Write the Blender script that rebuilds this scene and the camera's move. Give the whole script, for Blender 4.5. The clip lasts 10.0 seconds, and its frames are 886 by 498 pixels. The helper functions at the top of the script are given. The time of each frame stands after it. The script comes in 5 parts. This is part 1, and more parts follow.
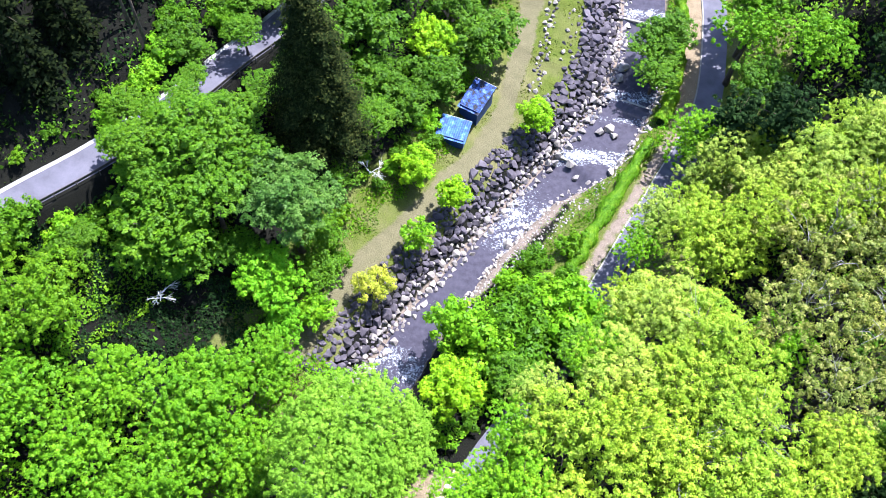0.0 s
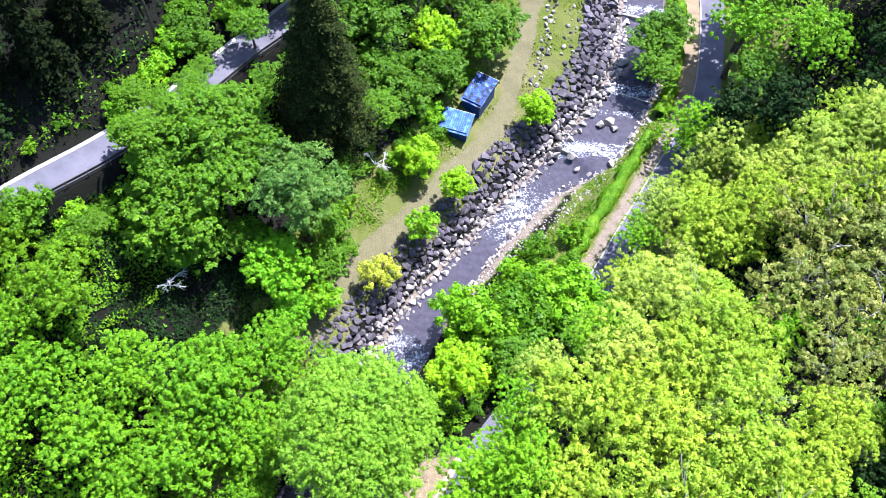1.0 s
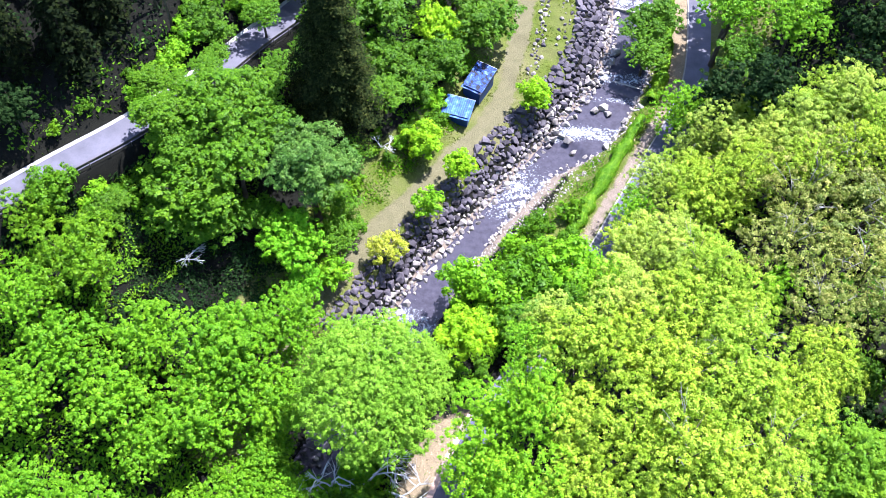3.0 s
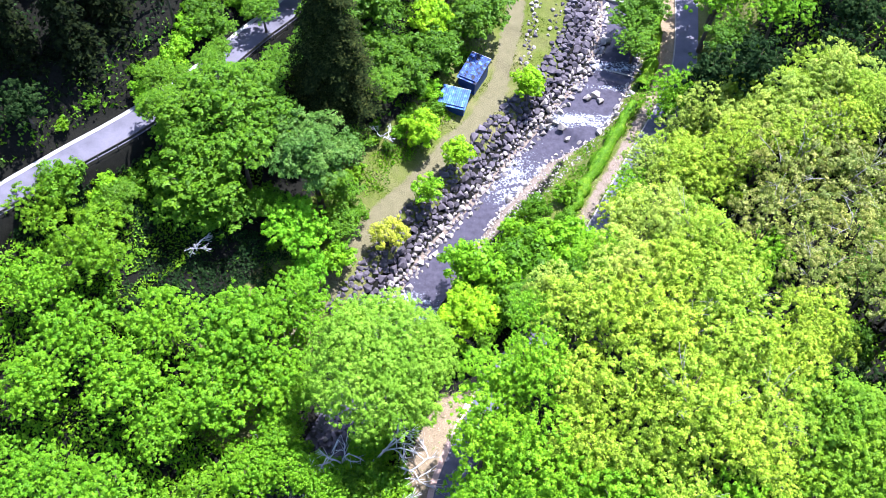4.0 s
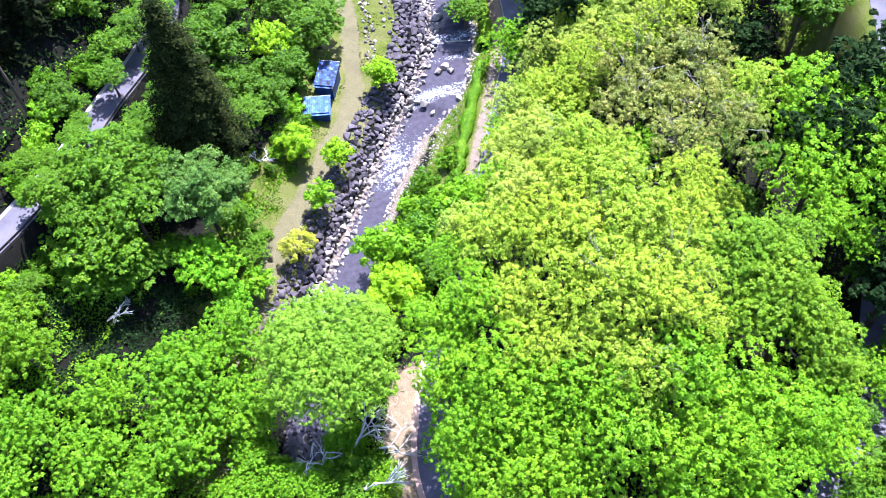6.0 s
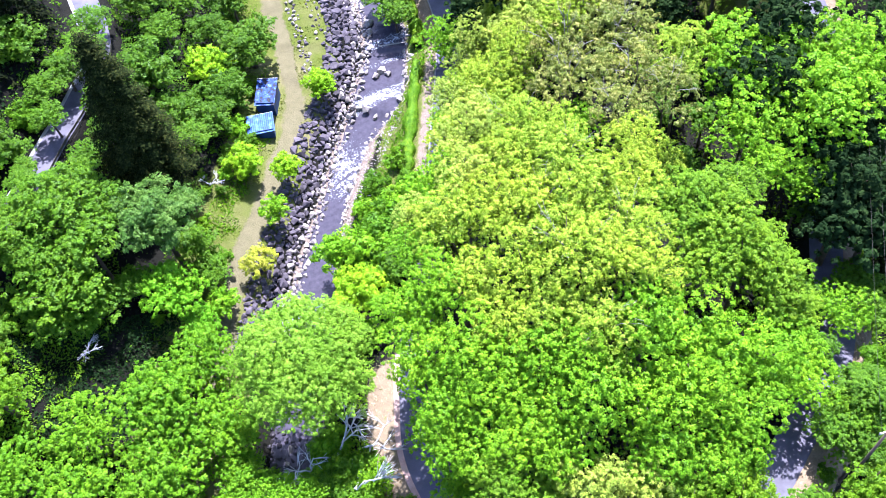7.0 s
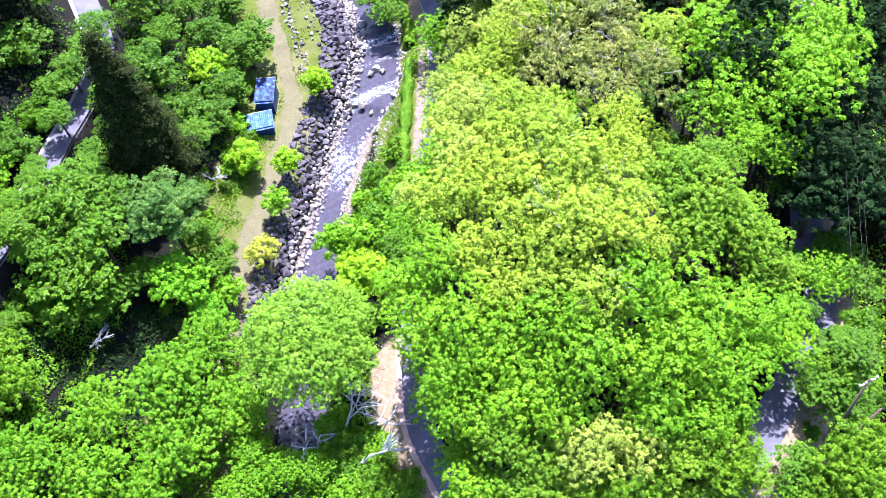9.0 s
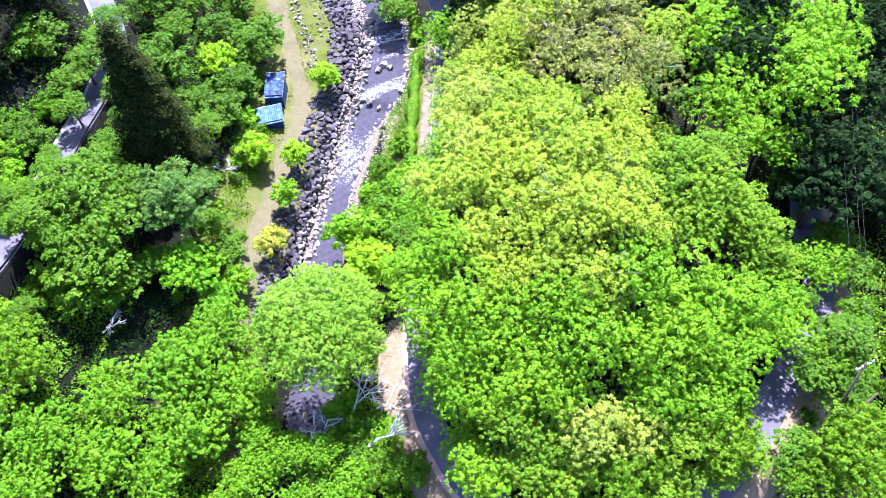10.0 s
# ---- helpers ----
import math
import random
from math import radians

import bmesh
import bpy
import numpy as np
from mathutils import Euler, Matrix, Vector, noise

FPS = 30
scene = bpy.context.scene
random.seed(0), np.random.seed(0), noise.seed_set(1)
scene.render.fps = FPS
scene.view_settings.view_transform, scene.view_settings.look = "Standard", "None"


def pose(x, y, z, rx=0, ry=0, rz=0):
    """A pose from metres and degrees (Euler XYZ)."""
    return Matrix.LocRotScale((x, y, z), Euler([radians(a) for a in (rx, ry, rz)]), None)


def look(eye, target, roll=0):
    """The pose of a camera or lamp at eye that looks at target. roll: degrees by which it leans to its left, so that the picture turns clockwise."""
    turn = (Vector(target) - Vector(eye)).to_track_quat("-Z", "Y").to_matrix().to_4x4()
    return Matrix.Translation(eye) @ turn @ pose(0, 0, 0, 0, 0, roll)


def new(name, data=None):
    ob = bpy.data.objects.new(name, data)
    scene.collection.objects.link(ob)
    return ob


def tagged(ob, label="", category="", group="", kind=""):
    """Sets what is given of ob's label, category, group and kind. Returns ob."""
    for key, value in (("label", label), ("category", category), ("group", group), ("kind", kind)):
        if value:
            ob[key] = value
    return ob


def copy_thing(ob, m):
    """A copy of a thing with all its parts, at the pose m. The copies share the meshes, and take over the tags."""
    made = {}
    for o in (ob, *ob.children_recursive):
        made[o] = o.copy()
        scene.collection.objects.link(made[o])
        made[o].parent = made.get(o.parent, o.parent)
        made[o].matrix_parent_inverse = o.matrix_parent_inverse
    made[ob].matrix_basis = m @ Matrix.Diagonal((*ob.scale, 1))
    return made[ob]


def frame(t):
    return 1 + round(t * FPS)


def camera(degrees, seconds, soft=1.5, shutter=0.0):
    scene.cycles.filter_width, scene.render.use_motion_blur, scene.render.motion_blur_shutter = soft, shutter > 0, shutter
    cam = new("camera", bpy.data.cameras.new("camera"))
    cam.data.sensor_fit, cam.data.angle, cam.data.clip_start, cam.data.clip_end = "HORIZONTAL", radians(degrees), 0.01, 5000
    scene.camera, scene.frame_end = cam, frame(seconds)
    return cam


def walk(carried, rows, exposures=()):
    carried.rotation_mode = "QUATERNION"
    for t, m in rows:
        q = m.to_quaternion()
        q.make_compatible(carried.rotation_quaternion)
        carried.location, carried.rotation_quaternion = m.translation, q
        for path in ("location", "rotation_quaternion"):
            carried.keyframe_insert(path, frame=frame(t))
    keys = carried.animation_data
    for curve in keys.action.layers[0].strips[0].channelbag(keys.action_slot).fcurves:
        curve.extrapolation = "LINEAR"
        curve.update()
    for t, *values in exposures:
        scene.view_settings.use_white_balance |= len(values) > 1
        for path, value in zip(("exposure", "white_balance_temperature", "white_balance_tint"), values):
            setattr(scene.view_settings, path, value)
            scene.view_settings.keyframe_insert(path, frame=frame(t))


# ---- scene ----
cam = camera(52.2, 10.0, soft=0.5)
PATH = [
    (0, (-3.348, -1.366, 84.324), (-3.397, -0.402, 82.572), 4.0),
    (0.5, (-3.485, -2.574, 84.474), (-3.534, -1.601, 82.727), 3.9),
    (1, (-3.644, -3.987, 84.65), (-3.692, -3.004, 82.908), 3.9),
    (1.5, (-3.884, -5.448, 84.885), (-3.93, -4.453, 83.151), 4.1),
    (2, (-4.15, -7.121, 85.137), (-4.191, -6.114, 83.41), 4.3),
    (2.5, (-4.412, -8.857, 85.391), (-4.447, -7.836, 83.672), 4.3),
    (3.8, (-4.992, -13.554, 86.417), (-5.013, -12.508, 84.712), 3.5),
    (4, (-5.122, -14.253, 86.489), (-5.141, -13.203, 84.787), 3.2),
    (4.5, (-5.551, -16.013, 86.729), (-5.554, -14.952, 85.034), 2.8),
    (5, (-6.008, -17.977, 86.904), (-5.968, -16.9, 85.219), 1.2),
    (5.5, (-6.387, -19.654, 86.896), (-6.277, -18.565, 85.222), -1.5),
    (6, (-6.699, -21.165, 86.799), (-6.495, -20.076, 85.134), -5.2),
    (6.2, (-6.8, -21.709, 86.793), (-6.571, -20.621, 85.131), -6.3),
    (7.3, (-7.262, -24.274, 86.988), (-6.962, -23.188, 85.336), -9.5),
    (7.5, (-7.455, -24.751, 87.044), (-7.151, -23.662, 85.395), -9.7),
    (8, (-8.103, -25.84, 87.401), (-7.791, -24.746, 85.755), -9.7),
    (8.5, (-8.69, -26.78, 87.792), (-8.374, -25.682, 86.15), -9.5),
    (9, (-9.328, -27.81, 88.205), (-9.011, -26.708, 86.566), -9.4),
    (9.5, (-10.007, -28.797, 88.57), (-9.689, -27.69, 86.935), -9.2),
    (10, (-10.747, -29.877, 88.861), (-10.428, -28.765, 87.23), -9.0),
]
walk(cam, [(t, look(eye, target, roll)) for t, eye, target, roll in PATH], [(0.0, 2.12, 5760, 16.5), (2.5, 2.2, 5730, 18.0), (5.0, 2.3, 5680, 21.5), (7.5, 2.43, 5620, 25.0), (10.0, 2.46, 5600, 26.0)])

# ---- world and sun ----
SUN_AZ, SUN_EL = radians(38), radians(63)      # azimuth clockwise from +y
world = bpy.data.worlds.new("sky")
scene.world = world
world.use_nodes = True
sky = world.node_tree.nodes.new("ShaderNodeTexSky")
sky.sky_type = "NISHITA"
sky.sun_disc = False
sky.sun_elevation, sky.sun_rotation = SUN_EL, SUN_AZ
bg = world.node_tree.nodes["Background"]
bg.inputs["Strength"].default_value = 0.13
world.node_tree.links.new(sky.outputs["Color"], bg.inputs["Color"])
sun = new("sun", bpy.data.lights.new("sun", "SUN"))
sun.data.energy, sun.data.angle, sun.data.color = 5.0, radians(0.53), (1.0, 0.96, 0.9)
sun.matrix_world = look((math.sin(SUN_AZ) * math.cos(SUN_EL) * 200, math.cos(SUN_AZ) * math.cos(SUN_EL) * 200, math.sin(SUN_EL) * 200), (0, 0, 0))


# ---- materials ----
def nodes_of(name):
    mat = bpy.data.materials.new(name)
    mat.use_nodes = True
    tree = mat.node_tree
    return mat, tree, tree.nodes["Principled BSDF"], tree.nodes["Material Output"]


def node(tree, kind, **values):
    n = tree.nodes.new(kind)
    for key, value in values.items():
        n.inputs[key.replace("_", " ")].default_value = value
    return n


def ramp(tree, source, stops):
    r = tree.nodes.new("ShaderNodeValToRGB")
    while len(r.color_ramp.elements) < len(stops):
        r.color_ramp.elements.new(0.5)
    for e, (p, c) in zip(r.color_ramp.elements, stops):
        e.position, e.color = p, (*c, 1)
    tree.links.new(source, r.inputs["Fac"])
    return r.outputs["Color"]


def mix(tree, fac, a, b, how="MIX"):
    m = tree.nodes.new("ShaderNodeMix")
    m.data_type, m.blend_type = "RGBA", how
    for sock, v in ((m.inputs[0], fac), (m.inputs[6], a), (m.inputs[7], b)):
        if isinstance(v, (int, float)):
            sock.default_value = v
        elif isinstance(v, tuple):
            sock.default_value = (*v, 1)
        else:
            tree.links.new(v, sock)
    return m.outputs[2]


def noise_out(tree, scale, detail=4.0, rough=0.6, space="Object"):
    co = tree.nodes.new("ShaderNodeTexCoord")
    n = node(tree, "ShaderNodeTexNoise", Scale=scale, Detail=detail, Roughness=rough)
    tree.links.new(co.outputs[space], n.inputs["Vector"])
    return n.outputs["Fac"]


def bump(tree, bsdf, height, strength, distance):
    b = node(tree, "ShaderNodeBump", Strength=strength, Distance=distance)
    tree.links.new(height, b.inputs["Height"])
    tree.links.new(b.outputs["Normal"], bsdf.inputs["Normal"])


ALBEDO = 0.7      # all paints below are given for a bright day and scaled once


def toned(stops):
    return [(p, tuple(ALBEDO * v for v in c)) for p, c in stops]


def blend(a, b, t):
    return tuple(u + (v - u) * t for u, v in zip(a, b))


def leaf_material(name, dark, mid, light, glow=0.35, rough=0.5, spread=0.12):
    """Thin leaves: tufts and trees differ more than the leaves within a tuft, and some light passes through."""
    mat, tree, bsdf, out = nodes_of(name)
    geo = tree.nodes.new("ShaderNodeNewGeometry")
    info = tree.nodes.new("ShaderNodeObjectInfo")
    dark, mid, light = ((r, g, b + 0.008 * g) for r, g, b in (dark, mid, light))
    col = ramp(tree, geo.outputs["Random Per Island"], toned([(0.0, blend(mid, dark, 0.8)), (0.5, mid), (1.0, blend(mid, light, 0.65))]))
    tips = ramp(tree, noise_out(tree, 1.7, 2.0), toned([(0.38, blend(mid, dark, 0.7)), (0.52, mid), (0.66, light)]))
    col = mix(tree, 0.5, col, tips)
    patch = noise_out(tree, 0.45, 2.0)
    tone = ramp(tree, patch, [(0.3, (1 - 2 * spread, 1 - spread, 1 - spread)), (0.7, (1 + spread, 1 + spread * 0.4, 1.0))])
    col = mix(tree, 1.0, col, tone, "MULTIPLY")
    each = ramp(tree, info.outputs["Random"], [(0.0, (0.92, 0.94, 0.95)), (1.0, (1.12, 1.04, 0.95))])
    col = mix(tree, 1.0, col, each, "MULTIPLY")
    tree.links.new(col, bsdf.inputs["Base Color"])
    bsdf.inputs["Roughness"].default_value = rough
    bsdf.inputs["Specular IOR Level"].default_value = 0.05 if rough > 0.8 else 0.12
    thin = tree.nodes.new("ShaderNodeBsdfTranslucent")
    tree.links.new(mix(tree, 1.0, col, (1.15, 1.1, 0.65), "MULTIPLY"), thin.inputs["Color"])
    both = tree.nodes.new("ShaderNodeMixShader")
    both.inputs[0].default_value = glow
    tree.links.new(bsdf.outputs[0], both.inputs[1])
    tree.links.new(thin.outputs[0], both.inputs[2])
    tree.links.new(both.outputs[0], out.inputs["Surface"])
    return mat


def rough_material(name, stops, scale, fine, rough=0.85, depth=0.03, each=0.15, sheen=0.3):
    """Stone, bark, earth, asphalt: two scales of tone and relief."""
    mat, tree, bsdf, out = nodes_of(name)
    big = noise_out(tree, scale, 5.0)
    small = noise_out(tree, fine, 6.0, 0.7)
    col = ramp(tree, big, toned(stops))
    col = mix(tree, 1.0, col, ramp(tree, small, [(0.25, (0.7, 0.7, 0.7)), (0.75, (1.25, 1.25, 1.25))]), "MULTIPLY")
    info = tree.nodes.new("ShaderNodeObjectInfo")
    col = mix(tree, 1.0, col, ramp(tree, info.outputs["Random"], [(0, (1 - each,) * 3), (1, (1 + each,) * 3)]), "MULTIPLY")
    tree.links.new(col, bsdf.inputs["Base Color"])
    bsdf.inputs["Roughness"].default_value = rough
    bsdf.inputs["Specular IOR Level"].default_value = sheen
    bump(tree, bsdf, small, 0.6, depth)
    return mat


LEAF = {
    "camphor": leaf_material("fresh_camphor_leaves", (0.1, 0.2, 0.005), (0.305, 0.5, 0.015), (0.61, 0.71, 0.1), glow=0.34),
    "bright": leaf_material("bright_green_leaves", (0.06, 0.18, 0.002), (0.19, 0.46, 0.004), (0.36, 0.63, 0.016), glow=0.38),
    "ball": leaf_material("grass_green_leaves", (0.1, 0.32, 0.004), (0.2, 0.54, 0.008), (0.34, 0.68, 0.02), glow=0.42),
    "pale": leaf_material("cream_green_leaves", (0.16, 0.27, 0.02), (0.35, 0.5, 0.05), (0.56, 0.66, 0.14), glow=0.34),
    "round": leaf_material("pale_green_fine_leaves", (0.1, 0.24, 0.01), (0.215, 0.45, 0.018), (0.36, 0.58, 0.06), glow=0.4, spread=0.06),
    "maple": leaf_material("mid_green_leaves", (0.035, 0.11, 0.002), (0.095, 0.24, 0.004), (0.2, 0.41, 0.012), glow=0.4),
    "grove": leaf_material("spring_grove_leaves", (0.055, 0.17, 0.002), (0.145, 0.37, 0.004), (0.29, 0.57, 0.012), glow=0.42),
    "oak": leaf_material("wood_green_leaves", (0.03, 0.09, 0.003), (0.075, 0.19, 0.005), (0.155, 0.32, 0.014), glow=0.36),
    "olive": leaf_material("olive_green_leaves", (0.07, 0.18, 0.002), (0.14, 0.32, 0.004), (0.26, 0.45, 0.011), glow=0.4),
    "blue": leaf_material("blue_green_leaves", (0.035, 0.1, 0.01), (0.095, 0.22, 0.024), (0.24, 0.4, 0.085)),
    "lime": leaf_material("lime_yellow_leaves", (0.2, 0.42, 0.003), (0.33, 0.62, 0.004), (0.5, 0.75, 0.012), glow=0.45),
    "yellow": leaf_material("yellow_leaves", (0.26, 0.3, 0.012), (0.42, 0.48, 0.03), (0.6, 0.64, 0.12)),
    "brown": leaf_material("brownish_spring_leaves", (0.035, 0.055, 0.006), (0.2, 0.27, 0.03), (0.56, 0.55, 0.2), glow=0.32),
    "fine": leaf_material("deep_green_fine_leaves", (0.07, 0.17, 0.003), (0.16, 0.34, 0.006), (0.29, 0.47, 0.02), glow=0.36),
    # plantation cedars: shade of the slope is put into these near-black tones
    "cedar": leaf_material("shade_dark_cedar_sprays", (0.002, 0.005, 0.002), (0.006, 0.011, 0.003), (0.026, 0.038, 0.007), glow=0.08, rough=0.9),
    # tall cedar: the lighter olive tone paints its sunlit highlights
    "old_cedar": leaf_material("sunlit_olive_cedar_sprays", (0.006, 0.011, 0.003), (0.014, 0.025, 0.005), (0.085, 0.095, 0.02), glow=0.1, rough=0.9),
    # evergreen trees, and also the leaf sheets that stand in for shade
    "dark": leaf_material("dark_evergreen_and_shade_leaves", (0.005, 0.016, 0.005), (0.014, 0.036, 0.009), (0.04, 0.08, 0.02), glow=0.12, rough=0.9),
    "grass": leaf_material("grass_blades", (0.07, 0.13, 0.008), (0.14, 0.2, 0.015), (0.27, 0.28, 0.06)),
    "hedge": leaf_material("clipped_hedge_leaves", (0.065, 0.19, 0.003), (0.15, 0.34, 0.006), (0.3, 0.47, 0.02)),
    "litter": leaf_material("dry_leaf_litter", (0.17, 0.12, 0.06), (0.42, 0.33, 0.2), (0.75, 0.64, 0.45), glow=0.1),
}
BARK = rough_material("brown_bark", [(0.3, (0.05, 0.035, 0.025)), (0.7, (0.13, 0.1, 0.075))], 1.5, 14)
TWIG = rough_material("grey_twig_bark", [(0.3, (0.2, 0.19, 0.17)), (0.7, (0.36, 0.34, 0.31))], 2.0, 20)
DEAD = rough_material("bleached_dead_wood", [(0.3, (0.45, 0.45, 0.45)), (0.7, (0.72, 0.72, 0.72))], 2.0, 20)
STONE = rough_material("dark_riprap_stone", [(0.3, (0.038, 0.033, 0.044)), (0.7, (0.12, 0.103, 0.122))], 0.7, 9, 0.8, 0.05, 0.3)
# wet gloss, and the round tree's shade painted in as a dark tone
WET_SHADE_STONE = rough_material("wet_shade_stone", [(0.3, (0.012, 0.011, 0.014)), (0.7, (0.05, 0.045, 0.055))], 0.9, 9, 0.45, 0.04, 0.3)
PALE_STONE = rough_material("pale_river_stone", [(0.3, (0.21, 0.185, 0.17)), (0.7, (0.38, 0.34, 0.31))], 0.8, 9, 0.75, 0.04, 0.2)
ASPHALT = rough_material("worn_asphalt", [(0.35, (0.08, 0.078, 0.102)), (0.65, (0.125, 0.121, 0.155))], 0.5, 25, 0.85, 0.01, 0.0)
CONCRETE = rough_material("weathered_concrete", [(0.3, (0.2, 0.19, 0.17)), (0.7, (0.33, 0.31, 0.27))], 0.6, 12, 0.85, 0.02, 0.0)
# retaining wall concrete, its shade painted in as a near-black tone
SHADE_CONCRETE = rough_material("shade_dark_concrete", [(0.35, (0.008, 0.008, 0.008)), (0.7, (0.024, 0.023, 0.02))], 0.8, 10, 0.95, 0.03, 0.0, 0.05)
PALE = rough_material("sunlit_pale_concrete", [(0.3, (0.26, 0.255, 0.25)), (0.7, (0.42, 0.41, 0.4))], 0.6, 14, 0.8, 0.01, 0.0)
PINK = rough_material("worn_pinkish_concrete", [(0.3, (0.36, 0.23, 0.18)), (0.7, (0.55, 0.4, 0.34))], 0.7, 12, 0.85, 0.02, 0.0)
WHITE = rough_material("white_porcelain", [(0.3, (0.75, 0.75, 0.75)), (0.7, (0.82, 0.82, 0.82))], 2.0, 30, 0.3, 0.002, 0.0)
RUST = rough_material("dark_weathered_steel", [(0.3, (0.03, 0.028, 0.026)), (0.7, (0.07, 0.06, 0.05))], 2.0, 30, 0.6, 0.003, 0.0)
BLUE_ROOF = rough_material("bleached_blue_sheet", [(0.4, (0.012, 0.05, 0.22)), (0.54, (0.03, 0.12, 0.38)), (0.7, (0.16, 0.3, 0.46))], 1.5, 10, 0.65, 0.005, 0.0)
WORN_ROOF = rough_material("leaf_strewn_blue_sheet", [(0.42, (0.012, 0.014, 0.025)), (0.56, (0.02, 0.07, 0.28)), (0.72, (0.2, 0.3, 0.45))], 1.7, 10, 0.75, 0.01, 0.0)
BLUE_WALL = rough_material("deep_blue_sheet", [(0.3, (0.008, 0.03, 0.13)), (0.7, (0.02, 0.07, 0.24))], 0.8, 12, 0.5, 0.005, 0.0)
STEEL = rough_material("grey_galvanised_steel", [(0.3, (0.3, 0.3, 0.3)), (0.7, (0.42, 0.42, 0.42))], 2.0, 30, 0.45, 0.003, 0.0)
STEEL.node_tree.nodes["Principled BSDF"].inputs["Metallic"].default_value = 0.6


def ground_material():
    mat, tree, bsdf, out = nodes_of("valley_ground")
    big, mid, fine = noise_out(tree, 0.18, 4), noise_out(tree, 1.1, 5), noise_out(tree, 7.0, 6, 0.7)
    grass = mix(tree, mid, (0.05, 0.08, 0.01), (0.12, 0.14, 0.025))
    grass = mix(tree, ramp(tree, big, [(0.45, (0, 0, 0)), (0.7, (1, 1, 1))]), grass, (0.15, 0.14, 0.06))
    # woodland floor near black: canopy shade is put into this colour
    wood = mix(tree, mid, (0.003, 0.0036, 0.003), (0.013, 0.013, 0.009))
    dirt = mix(tree, mid, (0.1, 0.094, 0.045), (0.17, 0.152, 0.09))
    shingle = mix(tree, mid, (0.12, 0.095, 0.075), (0.26, 0.21, 0.17))
    litter = mix(tree, mid, (0.13, 0.1, 0.06), (0.32, 0.25, 0.165))
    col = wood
    for key, paint in (("grass", grass), ("dirt", dirt), ("shingle", shingle), ("litter", litter)):
        a = tree.nodes.new("ShaderNodeAttribute")
        a.attribute_name = key
        s = tree.nodes.new("ShaderNodeMath")
        s.operation = "ADD"
        tree.links.new(a.outputs["Fac"], s.inputs[0])
        tree.links.new(mid, s.inputs[1])
        col = mix(tree, ramp(tree, s.outputs[0], [(0.75, (0, 0, 0)), (1.2, (1, 1, 1))]), col, paint)
    col = mix(tree, 1.0, col, ramp(tree, fine, toned([(0.25, (0.65, 0.65, 0.65)), (0.75, (1.3, 1.3, 1.3))])), "MULTIPLY")
    tree.links.new(col, bsdf.inputs["Base Color"])
    bsdf.inputs["Roughness"].default_value = 0.95
    bsdf.inputs["Specular IOR Level"].default_value = 0.1
    bump(tree, bsdf, fine, 0.8, 0.12)
    return mat


def water_material():
    mat, tree, bsdf, out = nodes_of("shallow_stream_water")
    ripple, fine = noise_out(tree, 1.6, 5, 0.65), noise_out(tree, 4.2, 7, 0.75)
    col = mix(tree, ripple, (0.012, 0.011, 0.016), (0.06, 0.055, 0.075))
    a = tree.nodes.new("ShaderNodeAttribute")
    a.attribute_name = "foam_glitter"
    s = tree.nodes.new("ShaderNodeMath")
    s.operation = "ADD"
    tree.links.new(a.outputs["Fac"], s.inputs[0])
    tree.links.new(fine, s.inputs[1])
    # white of foam and of sun glitter, both painted into the water colour
    white = ramp(tree, s.outputs[0], [(0.8, (0, 0, 0)), (1.02, (1, 1, 1))])
    tree.links.new(mix(tree, white, col, (0.42, 0.46, 0.52)), bsdf.inputs["Base Color"])
    tree.links.new(ramp(tree, white, [(0, (0.07,) * 3), (1, (0.7,) * 3)]), bsdf.inputs["Roughness"])
    bsdf.inputs["IOR"].default_value = 1.33
    bsdf.inputs["Specular IOR Level"].default_value = 0.35
    bump(tree, bsdf, ripple, 0.25, 0.1)
    return mat


GROUND, WATER = ground_material(), water_material()


# ---- the lie of the land ----
STREAM = [(-30, -30), (-23, 0), (-17, 13), (-12.5, 23), (-8.7, 31), (-5.6, 37.5), (-0.3, 46.2), (4.5, 53), (8.5, 57), (11.2, 61), (13.6, 66.3), (14.8, 72), (15, 79), (14.6, 90), (10, 120), (0, 180)]
FOOT = [(-24, 20), (-18.4, 31.5), (-15.4, 37), (-12.3, 42.6), (-8.2, 48), (-4.6, 53.4), (-1.4, 59.6), (0.2, 68), (1.2, 77), (2.2, 84), (4, 100), (2, 130)]
LANE = [(20, 140, 6), (22, 110, 5), (23, 84, 4), (23.2, 77, 3.6), (22.3, 67, 3.2), (20, 60, 3), (17.4, 54.4, 3), (13.4, 46, 3), (10.8, 40.5, 3.2), (5.6, 30, 3.8), (0.3, 21.1, 4.4), (-2.8, 13.4, 4.8), (-3.9, 9.1, 5), (-3.8, 4.8, 5.3), (-3.0, -0.3, 6), (0.6, -6.2, 7.5), (5.8, -10.8, 10), (12.6, -11.8, 12), (19.3, -9.3, 13), (25.1, -5.8, 13), (30.9, -2.2, 13), (35.5, 2.7, 13), (38.8, 9.5, 13.5), (50, 24, 15), (58, 50, 20), (70, 90, 28)]
ROAD = [(-95, -30), (-70, 8), (-56, 25), (-45.2, 36.6), (-38.5, 43.2), (-32.6, 50.4), (-28.5, 56.6), (-24.6, 62.0), (-21.0, 69.3), (-21, 80), (-23, 95), (-32, 120), (-60, 170)]
ROAD_Z, ROAD_W, LANE_W = 13.5, 3.2, 3.0


